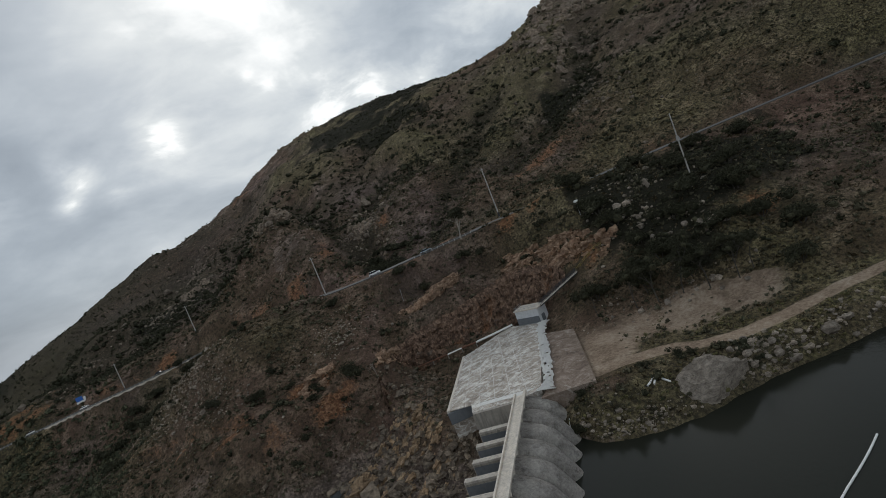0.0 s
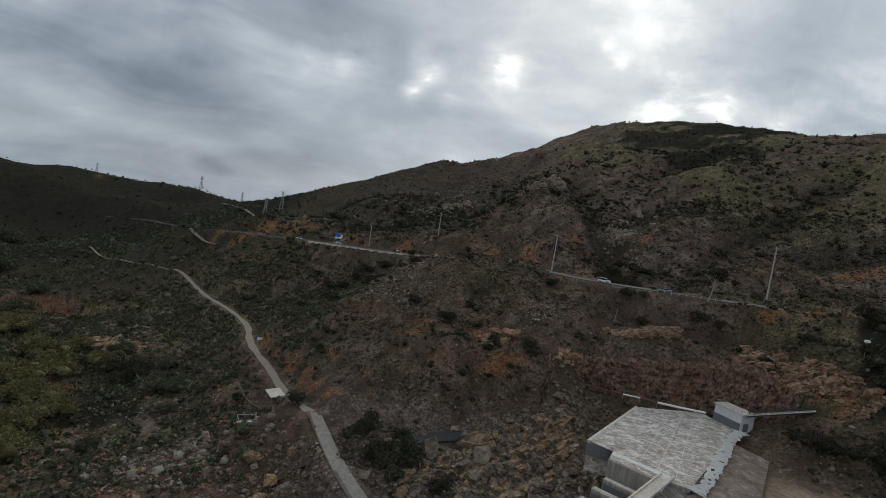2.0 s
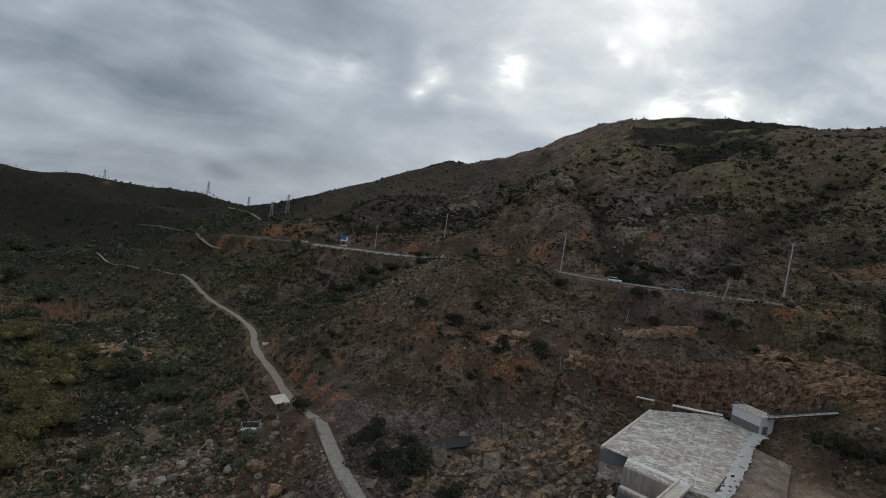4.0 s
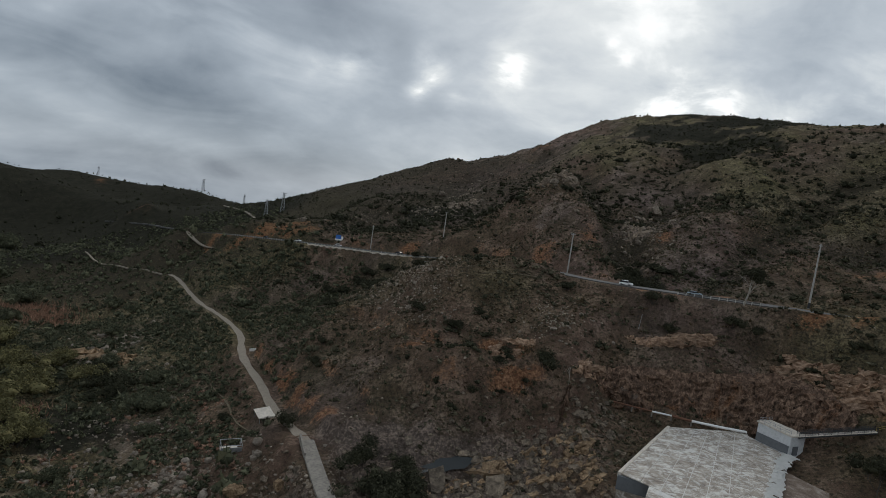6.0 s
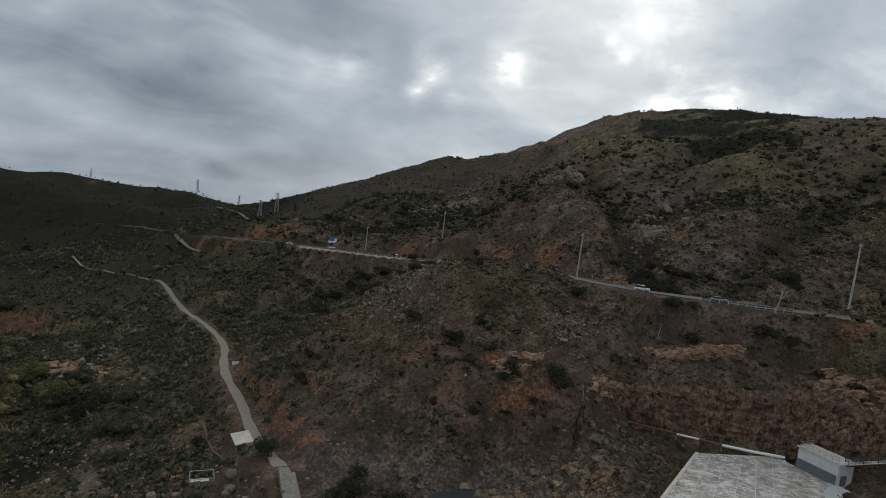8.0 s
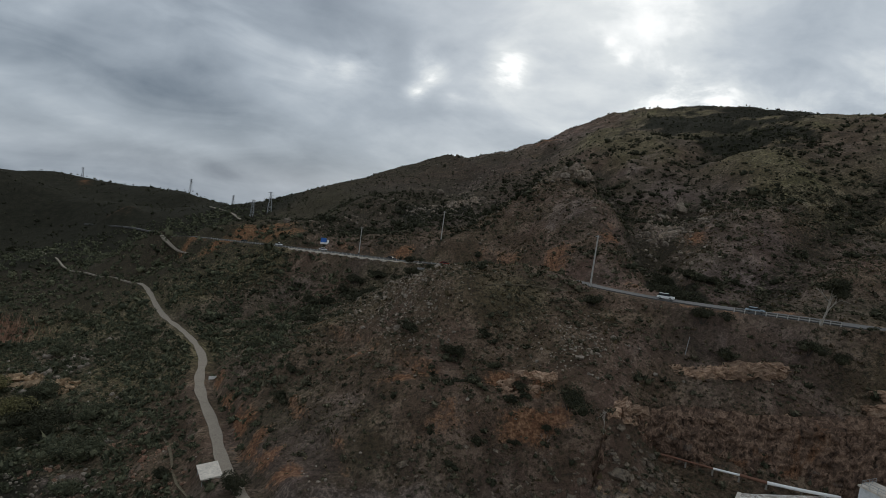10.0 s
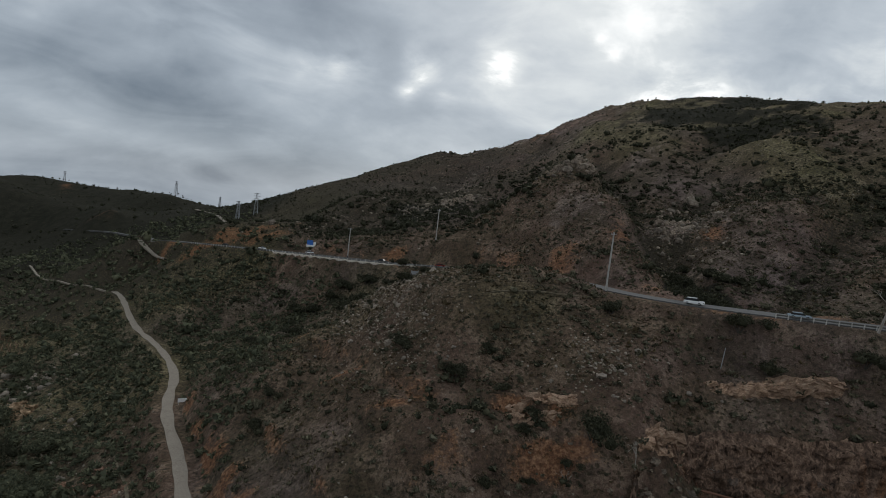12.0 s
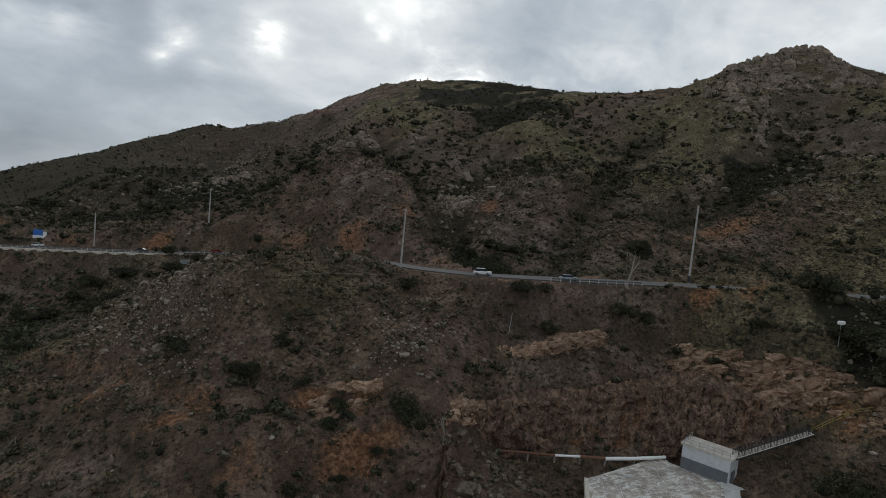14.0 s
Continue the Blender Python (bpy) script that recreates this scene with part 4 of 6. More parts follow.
def rock_face(name, top, foot, count, mat, seed, label, size=2.0, lean=-8, upright=False):
    """Rock blocks laid between a foot line and a top line."""
    g = np.random.default_rng(seed)
    root = thing(name, label, "cliff")
    meshes = [tri_mesh("rock", *rock_shape(g, 2, 1.2, 16, 0.36, 0.7), True) if upright else stratum(g) for _ in range(9)]
    for me in meshes:
        me.materials.append(mat)
    for i in range(count):
        u, v = g.uniform(0, 1) * (len(top) - 1.001), g.uniform(0, 1) ** 0.9
        k, f = int(u), u - int(u)
        a, b = Vector(foot[k]).lerp(Vector(foot[k + 1]), f), Vector(top[k]).lerp(Vector(top[k + 1]), f)
        p = a.lerp(b, v)
        if along(WALK, np.array([p.x]), np.array([p.y]))[0][0] < 4 or ((p.x - 8) / 8) ** 2 + ((p.y - 130) / 5) ** 2 < 1:
            continue
        z = z_at(p.x, p.y)
        d = Vector(top[k + 1]) - Vector(top[k])
        turn = math.degrees(math.atan2(d.y, d.x)) + g.normal() * 14
        s = size * math.exp(g.normal() * 0.35)
        flat = g.uniform(0.8, 1.3) if upright else g.uniform(0.8, 1.35)
        m = pose(p.x, p.y, z - 0.1 * s, g.normal() * 7, lean + g.normal() * 6, turn) @ Matrix.Diagonal((s * g.uniform(0.9, 1.4 if upright else 1.45), s * 0.8, s * flat, 1))
        shared("rock", meshes[i % len(meshes)], root, m)
    return root


def cliff_wall():
    """The fissured rock face itself, standing a little off the slope."""
    foot = [Vector(q) for q in rounded([(40, 149, 3), (50, 154, 5), (58, 157.5, 7.5), (68, 154.5, 8.5), (78, 151, 8.8), (90, 149.5, 8.8), (97, 146, 8.5), (102, 138, 8.2), (106, 130, 8)], 2)]
    top = [Vector(q) for q in rounded([(42, 153, 14), (50, 158, 16), (57, 161.5, 18), (67, 161.5, 19.5), (81, 157, 20.5), (94, 155.5, 23), (103, 152.5, 25), (110, 146, 24), (115, 137, 21)], 2)]
    nu, nv = 300, 64
    u = np.linspace(0, len(foot) - 1.001, nu)
    k, f = u.astype(int), u - u.astype(int)
    fa, ta = np.array(foot), np.array(top)
    low, high = fa[k] + (fa[np.minimum(k + 1, len(fa) - 1)] - fa[k]) * f[:, None], ta[k] + (ta[np.minimum(k + 1, len(ta) - 1)] - ta[k]) * f[:, None]
    v = np.linspace(-0.12, 1.06, nv)
    P = low[None] + (high - low)[None] * v[:, None, None]
    s = np.broadcast_to(u * 2.3, (nv, nu))
    h = P[:, :, 2]
    tilt = h - 0.12 * s
    blocks = np.round(gradient_noise(s / 2.6, tilt / 1.7, 91) * 3) / 3 + 0.6 * np.round(gradient_noise(s / 1.1, tilt / 0.8, 92) * 3) / 3
    out = 1.6 * ridged(s, h * 0.35, 14, 4, 77) + 0.5 * fractal(s, h, 4, 4, 81, 0.6) + 0.8 * blocks
    out = out * smooth(-0.12, 0.1, v)[:, None] * smooth(1.06, 0.9, v)[:, None]
    P[:, :, 0] -= 0.25 * out
    P[:, :, 1] -= 1.0 * out
    P[:, :, 2] += 0.5 * fractal(s, h, 2, 3, 88)
    me = sheet_mesh("face", P[:, :, 0], P[:, :, 1], P[:, :, 2])
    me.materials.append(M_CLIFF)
    root = thing("cliff", "dark red-brown fissured rock cliff behind the spillway", "cliff")
    shared("face", me, root)


cliff_wall()
rock_face("cliff_ledges", [(46, 158), (57, 162.5), (67, 164), (81, 160), (94, 158.5), (104, 155), (112, 148)], [(44, 154.5), (56, 159), (67, 160), (80, 156), (93, 154), (101, 151), (109, 145)], 150, M_RED_ROCK, 3,
          "ragged orange rock ledges along the cliff edge", 0.95)
rock_face("ledge_crag", [(63, 173), (69, 172), (76, 170.6), (82, 169), (88, 167.4)], [(63, 171.4), (69, 170.4), (76, 169.2), (82, 167.6), (88, 166)], 70, M_RED_ROCK, 14, "long pale orange rock ledge lying across the slope", 1.15)
rock_face("rim_crag", [(106, 160), (114, 155), (121, 146), (127, 134), (130, 122)], [(102, 155), (110, 149), (116, 139), (120, 130), (122, 122)], 190, M_RED_ROCK, 4, "orange layered rock rim above the footbridge", 1.1)
rock_face("hill_crag", [(470, 392), (452, 380), (425, 385), (385, 388), (340, 372), (300, 345)], [(425, 296), (405, 305), (370, 322), (330, 312), (300, 286), (272, 268)], 300, M_CRAG, 5, "jagged grey granite crag below the peak", 3.6, 0, True)
rock_face("gully_crag", [(100, 312), (110, 318), (124, 320)], [(94, 280), (101, 282), (112, 290)], 70, M_CRAG, 6, "pale bare rock in the hillside gully", 1.9, 0, True)
rock_face("knoll_crag", [(55, 356), (68, 360), (82, 356)], [(56, 336), (67, 332), (78, 334)], 80, M_CRAG, 8, "granite knoll on the spur above the road", 1.9, 0, True)
rock_face("slope_crag", [(2, 470), (12, 474), (24, 468)], [(0, 444), (11, 440), (22, 446)], 50, M_CRAG, 17, "grey granite outcrop in the brushy hollow", 2.2, 0, True)
rock_face("bank_crag", [(19, 166), (25, 166), (32, 164)], [(19, 161), (25, 161), (32, 160)], 26, M_RED_ROCK, 9, "orange broken outcrop in the bank", 1.0)
rock_face("valley_outcrop", [(-168, 250), (-156, 250), (-142, 246), (-132, 240)], [(-166, 242), (-154, 240), (-142, 236), (-134, 232)], 60, M_OUTCROP, 18, "low tan rock outcrop on the valley floor", 1.5)
rock_face("gorge_ledges", [(2, 132), (14, 136), (26, 140), (40, 147), (48, 150)], [(-2, 108), (12, 102), (26, 100), (38, 102), (44, 112)], 260, M_OUTCROP, 15, "broken tan bedrock ledges stepping down the gorge", 0.75, -18)


# ---- plants ----
def foliage(name, dark, mid, light, by_island=True):
    s = Shader(name, 0.8)
    v = s.island() if by_island else s.rnd()
    col = s.ramp(v, (0.0, dark), (0.6, mid), (1.0, light))
    col = s.mix(0.5, col, s.ramp(s.noise(0.25, 4, 0.6), (0.3, (0.45, 0.45, 0.42)), (0.7, (1.25, 1.15, 1.0))), "MULTIPLY")
    s.bsdf.inputs["Specular IOR Level"].default_value = 0.03
    return s.color(col).mat


M_SHRUB = foliage("dark_chaparral_leaves", (0.028, 0.03, 0.02), (0.055, 0.057, 0.038), (0.1, 0.099, 0.066))
M_SCRUB = foliage("dry_scrub", (0.058, 0.056, 0.04), (0.118, 0.112, 0.078), (0.2, 0.183, 0.13))
M_VALLEY = foliage("green_valley_scrub", (0.052, 0.058, 0.04), (0.105, 0.113, 0.075), (0.18, 0.182, 0.118))
M_WILLOW = foliage("willow_leaves", (0.08, 0.078, 0.042), (0.16, 0.15, 0.075), (0.26, 0.235, 0.12))
M_REED = foliage("dead_reeds", (0.22, 0.125, 0.09), (0.4, 0.25, 0.185), (0.5, 0.34, 0.25))
M_BARK = concrete("grey_bark", 0.1, 0.6)
M_DEAD = concrete("bleached_twigs", 0.42, 0.4)


def leaf_cloud(g, lobes, count, leaf, core=2, core_size=0.8):
    """A crown: dark lumpy cores with loose leaf sprays over them."""
    verts, tris, base = [], [], 0
    for (x, y, z), r in lobes:
        v, f = BALL[core]
        v = v * (1 + 0.22 * g.normal(size=(len(v), 1))) * r * core_size + (x, y, z)
        verts.append(v)
        tris.append(f + base)
        base += len(v)
    w = np.array([r * r for _, r in lobes])
    pick = g.choice(len(lobes), count, p=w / w.sum())
    mid, rad = np.array([c for c, _ in lobes])[pick], np.array([r for _, r in lobes])[pick]
    d = g.normal(size=(count, 3))
    d[:, 2] = np.abs(d[:, 2]) * 0.9 + 0.25 * d[:, 2]
    d /= np.linalg.norm(d, axis=1, keepdims=True)
    p = mid + d * (rad * g.uniform(0.78, 1.18, count))[:, None]
    a, b = g.normal(size=(count, 3)), g.normal(size=(count, 3))
    size = leaf * g.uniform(0.6, 1.5, count)[:, None]
    a, b = a / np.linalg.norm(a, axis=1, keepdims=True) * size, b / np.linalg.norm(b, axis=1, keepdims=True) * size
    v = np.stack([p - 0.5 * a, p + 0.5 * a, p + b], axis=1).reshape(-1, 3)
    verts.append(v)
    tris.append(np.arange(count * 3).reshape(-1, 3) + base)
    return np.concatenate(verts), np.concatenate(tris)


def dome(g, n, spread=0.55, low=0.25):
    return [((g.normal() * spread * 0.7, g.normal() * spread * 0.7, low + g.uniform(0, 0.4)), g.uniform(0.32, 0.6)) for _ in range(n)]


def clear(x, y, z):
    """Where shrubs may stand."""
    ok = (along(ROAD_LINE, x, y)[0] > 7) & (along(TRAIL_LINE, x, y)[0] > 4.0) & (along(WALK, x, y)[0] > 4.0) & (np.hypot(x + 47, y - 158) > 6) & (np.hypot(x - (-50), y - 141) > 5) & (along(TRACK_LINE, x, y)[0] > 3.5)
    ok &= ~((z < 0.6) & (x > 30))
    slab_zone = (x > 38) & (x < 105) & (y < 150 - 0.1 * x) & (y > 128 - 0.9 * x + 20) & (np.abs(y - (1.25 * x + 22)) < 40) & (z < 12)
    return ok & ~slab_zone


def scrub(name, count, r0, r1, a0, a1, shapes, size, mat, seed, label, need, limit=None):
    g = np.random.default_rng(seed)
    r = np.sqrt(g.uniform(r0 * r0, r1 * r1, count * 3))
    a = np.radians(g.uniform(a0, a1, count * 3))
    x, y = r * np.sin(a), 20 + r * np.cos(a)
    z = ground(x, y)
    zn = zones(x, y, z)
    chance = need(x, y, z, zn) * (1 - zn["dirt"])
    keep = clear(x, y, z) & (g.uniform(0, 1, len(x)) < chance)
    x, y, z = x[keep][:count], y[keep][:count], z[keep][:count]
    s = size * np.exp(g.normal(size=len(x)) * 0.42)
    rows = list(zip(x, y, z - 0.1 * s, s, g.uniform(0, 6.28, len(x)), g.uniform(0.65, 1.1, len(x))))
    return scatter(name, shapes, rows, mat, label, "scrub")


rng = np.random.default_rng(12)
NEAR_SHRUBS = [leaf_cloud(rng, dome(rng, 2), 34, 0.34, 1) for _ in range(12)]
FAR_SHRUBS = [leaf_cloud(rng, dome(rng, 1, 0.2), 14, 0.5, 1, 0.95) for _ in range(10)]


LOW_SHRUBS = [leaf_cloud(rng, dome(rng, 1, 0.25), 26, 0.5, 1, 0.8) for _ in range(14)]


def clumpy(x, y, size, seed, lo, hi):
    return smooth(lo, hi, fractal(x, y, size, 3, seed))


scrub("hillside_scrub", 16000, 75, 340, -38, 76, LOW_SHRUBS, 0.62, M_SCRUB, 1, "low dry grey-green scrub covering the slopes",
      lambda x, y, z, q: (0.25 + 0.6 * clumpy(x, y, 22, 71, -0.3, 0.5)) * (1 - 0.8 * q["orange"]) * (1 - 0.75 * q["rock"]) * smooth(-8, 6, z))
scrub("chaparral", 3400, 75, 380, -40, 78, NEAR_SHRUBS, 1.4, M_SHRUB, 2, "dark chaparral bushes dotted over the hillside",
      lambda x, y, z, q: np.clip(0.1 + 0.5 * clumpy(x, y, 45, 75, 0.0, 0.5) + 0.9 * q["brush"], 0, 1) * (1 - 0.8 * q["orange"]) * (1 - 0.6 * q["rock"]) * smooth(-6, 6, z))
scrub("valley_scrub", 13000, 105, 340, -66, -8, LOW_SHRUBS, 1.0, M_VALLEY, 3, "dense green scrub on the valley floor",
      lambda x, y, z, q: smooth(-35, -62, x) * (0.45 + 0.55 * clumpy(x, y, 30, 79, -0.3, 0.3)) * smooth(40, 20, z) * (1 - 0.8 * clumpy(x, y, 20, 84, 0.25, 0.55)) * (1 - 0.6 * q["rock"]))
scrub("upper_scrub", 15000, 330, 820, -22, 74, FAR_SHRUBS, 0.8, M_SHRUB, 4, "dark shrubs dotted over the upper slopes",
      lambda x, y, z, q: np.clip(0.25 + 0.5 * clumpy(x, y, 70, 83, -0.05, 0.5) + 0.7 * q["brush"], 0, 1))
scrub("upper_bushes", 3000, 300, 500, -20, 70, NEAR_SHRUBS, 1.6, M_SHRUB, 14, "dark round bushes dotted over the upper hillside",
      lambda x, y, z, q: np.clip(0.25 + 0.5 * clumpy(x, y, 50, 87, -0.1, 0.5) + 0.4 * q["brush"], 0, 1) * (1 - 0.7 * q["orange"]))
scrub("far_valley_scrub", 9000, 330, 700, -62, -10, FAR_SHRUBS, 1.7, M_VALLEY, 13, "grey-green scrub on the far valley floor",
      lambda x, y, z, q: smooth(34, 20, z) * (0.5 + 0.5 * clumpy(x, y, 40, 79, -0.3, 0.3)))
scrub("ridge_scrub", 2600, 520, 1150, -48, -14, FAR_SHRUBS, 1.35, M_SHRUB, 6, "dark brush on the far ridges", lambda x, y, z, q: 0.8)
scrub("bank_grass", 2600, 60, 190, 30, 78, NEAR_SHRUBS, 0.36, M_WILLOW, 8, "green and dry tufts on the bank above the water",
      lambda x, y, z, q: (z < 6.2) * (z > 0.7) * 0.9)
scrub("bed_tufts", 700, 90, 190, -58, -18, NEAR_SHRUBS, 0.7, M_REED, 9, "dry orange-brown tufts in the river bed",
      lambda x, y, z, q: (z < -15) * clumpy(x, y, 14, 91, -0.1, 0.4) * 0.9)


def tuft_shape(g, blades=6):
    """A handful of splayed blades."""
    a = g.uniform(0, 6.28, blades)
    root = np.stack([0.35 * np.cos(a), 0.35 * np.sin(a), np.full(blades, -0.1)], 1)
    side = np.stack([-np.sin(a), np.cos(a), np.zeros(blades)], 1) * 0.42
    tip = root * g.uniform(1.6, 3.2, (blades, 1)) + np.stack([np.zeros(blades), np.zeros(blades), g.uniform(0.5, 1.1, blades)], 1)
    return np.stack([root - side, root + side, tip], 1).reshape(-1, 3), np.arange(blades * 3).reshape(-1, 3)


M_DRY = foliage("dry_grass", (0.06, 0.047, 0.03), (0.13, 0.105, 0.065), (0.27, 0.22, 0.14))
TUFTS = [tuft_shape(rng) for _ in range(12)]
PALE = [rock_shape(rng, 1, 0.7, 3) for _ in range(8)]
scrub("dry_grass", 28000, 75, 330, -36, 76, TUFTS, 0.5, M_DRY, 21, "dry brown grass tufts over the slopes", lambda x, y, z, q: (0.2 + 0.8 * clumpy(x, y, 30, 95, -0.4, 0.3)) * (1 - 0.7 * q["rock"]) * smooth(-8, 2, z) * (1 - q["dirt"]))
scrub("green_grass", 16000, 75, 380, -60, 78, TUFTS, 0.55, M_VALLEY, 22, "olive-green grass tufts in the valley and on the banks",
      lambda x, y, z, q: np.clip(clumpy(x, y, 26, 97, -0.1, 0.4) * 0.6 + smooth(-40, -70, x) * 0.8 + (z < 6.5) * (z > 0.5) * (x > 50), 0, 1) * (1 - 0.6 * q["rock"]) * (1 - q["dirt"]))
scrub("slope_stones", 7000, 80, 420, -45, 76, PALE, 0.28, M_RUBBLE, 23, "small pale stones lying over the slopes", lambda x, y, z, q: (0.1 + 0.9 * clumpy(x, y, 34, 98, 0.1, 0.5)) * (0.35 + 0.65 * smooth(190, 240, y)))


def shrub_master(seed, mat, n=9, leaves=2600, leaf=0.085, label="", tall=1.0):
    g = np.random.default_rng(seed)
    root = thing("shrub", label, "shrub")
    v, f = leaf_cloud(g, [((x, y, z * tall), r) for (x, y, z), r in dome(g, n, 0.66, 0.28)], leaves, leaf, 2, 0.5)
    me = tri_mesh("crown", v, f)
    me.materials.append(mat)
    shared("crown", me, root)
    bm = bmesh.new()
    for i in range(5):
        a = i * 1.26 + g.uniform(0, 0.5)
        rod(bm, (0.05 * math.cos(a), 0.05 * math.sin(a), -0.3), (0.4 * math.cos(a), 0.4 * math.sin(a), 0.4), 0.05, 0.02, 5)
    part("stem", bm, M_BARK, root)
    return root


def plant(rows, masters, label="", group=""):
    for i, (x, y, r) in enumerate(rows):
        ob = copy_thing(masters[i % len(masters)], pose(x, y, z_at(x, y) + 0.05 * r, 0, 0, (i * 67) % 360) @ Matrix.Diagonal((r, r, r * (0.8 + 0.05 * (i % 5)), 1)))
        tagged(ob, label, group=group)


def retire(masters):
    """Drop the patterns once they are copied."""
    for m in masters:
        for ob in (*m.children_recursive, m):
            bpy.data.objects.remove(ob)


DARK = [shrub_master(s, M_SHRUB, label="dark evergreen shrub") for s in (1, 2, 3)]
GREEN = [shrub_master(s, M_WILLOW, 16, 3200, 0.08, "yellow-green willow thicket", 1.2) for s in (4, 5)]
OLIVE = [shrub_master(s, M_VALLEY, 16, 3200, 0.08, "dense olive-green thicket", 1.1) for s in (6, 7)]
plant([(46, 190, 3.2), (95, 168, 3.4), (102, 166, 2.8), (77, 172, 2.9), (8, 177, 2.8), (-5, 188, 2.6), (15, 182, 1.6), (24, 163, 1.9), (35, 157, 4.4), (14, 151, 1.9), (23, 154, 1.3), (30, 155, 1.8), (22, 159, 2.0),
       (141, 150, 4.5), (123, 150, 1.9), (16, 181, 1.5), (18, 169, 1.7), (-6, 191, 1.9)], DARK, "dark round evergreen shrub on the brown slope", "slope shrubs")
plant([(-51, 290, 4.5), (-33, 259, 5.0), (-29, 277, 3.2), (-14, 258, 2.9), (-9, 231, 2.9), (-27, 301, 3.6), (-30, 303, 4.5), (-41, 304, 4.2), (-15, 257, 3.0), (-45, 298, 3.9), (-47, 245, 3.1), (-39, 193, 2.4), (-39, 183, 2.6),
       (-64, 253, 2.8), (-61, 297, 4.2), (-4, 292, 3.4), (2, 283, 3.2), (-14, 303, 3.4)], DARK, "dark dense shrub on the slope below the road", "roadside shrubs")
plant([(75, 198, 4.0), (80, 195, 4.0), (79, 216, 4.2), (88, 214, 4.0), (87, 241, 3.6), (92, 190, 3.4), (95, 239, 3.8), (74, 206, 4.0), (84, 226, 4.0), (90, 256, 3.4), (98, 228, 3.0), (73, 179, 3.8), (92, 204, 3.6), (97, 262, 3.2), (70, 197, 3)], DARK,
      "dark oak scrub filling the gully above the road", "gully shrubs")
plant([(134, 131, 6.5), (165, 139, 5.5), (162, 118, 6.0), (158, 95, 6.5), (186, 126, 4.6), (142, 146, 5.4), (203, 116, 5.5), (132, 123, 5.6), (139, 104, 4.6), (126, 103, 5.2), (142, 90, 4.6), (149, 83, 5.5), (150, 73, 5.2), (136, 68, 4.4),
       (109, 118, 4.4), (133, 136, 5), (150, 105, 5), (172, 104, 5.4), (128, 112, 4.5), (118, 104, 4.6), (124, 92, 4.8), (133, 84, 4.4)], DARK, "tall dark thicket on the slope above the dirt flat", "thickets")
plant([(-122, 205, 6.5), (-132, 210, 6), (-116, 198, 5.5), (-62, 165, 2.4), (-140, 226, 4)], DARK, "dark green thicket on the valley floor", "valley thickets")
plant([(-147, 199, 8.5), (-149, 180, 8.0), (-120, 142, 6.5), (-109, 121, 6.5), (-120, 154, 6.2), (-200, 239, 9), (-134, 166, 7), (-128, 134, 6), (-170, 214, 8), (-136, 210, 6), (-160, 230, 7)], GREEN,
      "yellow-green willow thicket along the river", "willows")
plant([(-100, 186, 6.0), (-163, 273, 5.5), (-92, 184, 5.0), (-352, 419, 12), (-439, 540, 14), (-240, 300, 9), (-270, 350, 10), (-140, 232, 5), (-106, 208, 4.5), (-98, 140, 4), (-88, 168, 3.6), (-180, 320, 5), (-210, 350, 6)],
      OLIVE, "dense olive-green thicket on the valley floor", "valley thickets")
plant([(-8, 118, 6.0), (0, 119, 5.0), (-13, 128, 4.6), (9, 106, 4.0), (-38, 149, 3.2), (-4, 112, 5.0), (-2, 126, 4)], DARK, "large dark evergreen thicket beside the walkway", "gorge thickets")
plant([(66, 82, 1.6), (80, 76, 1.3), (88, 72, 1.8), (90, 70, 1.4), (60, 80, 2.0), (100, 60, 1.2), (56, 86, 1.8)], DARK, "small dark bush on the reservoir bank", "bank bushes")
retire(DARK + GREEN + OLIVE)


def branches(bm, p, d, length, r, depth, g, tips):
    q = p + d * length
    rod(bm, p, q, r, r * 0.62, 6 if depth > 1 else 4)
    if depth == 0:
        tips.append(q)
        return
    for _ in range(3 if depth > 1 else 4):
        e = (d + Vector(g.normal(size=3)) * 0.42 + Vector((0, 0, 0.12))).normalized()
        branches(bm, p + d * length * g.uniform(0.6, 1.0), e, length * g.uniform(0.55, 0.8), r * 0.55, depth - 1, g, tips)


def tree(m, height, seed, bark, leaf_mat, leaves, label, name="tree", thick=0.02):
    g = np.random.default_rng(seed)
    root = thing(name, label, "tree", m)
    bm, tips = bmesh.new(), []
    branches(bm, Vector((0, 0, -0.4)), Vector((g.normal() * 0.06, g.normal() * 0.06, 1)).normalized(), height * 0.42, height * thick, 3, g, tips)
    part("trunk", bm, bark, root)
    if leaves:
        v, f = leaf_cloud(g, [(tuple(t), height * g.uniform(0.08, 0.13)) for t in tips[::2]], leaves, height * 0.022, 1, 0.55)
        me = tri_mesh("crown", v, f)
        me.materials.append(leaf_mat)
        shared("crown", me, root)
    return root


def ground_pose(x, y, turn=0.0):
    return pose(x, y, z_at(x, y), 0, 0, turn)


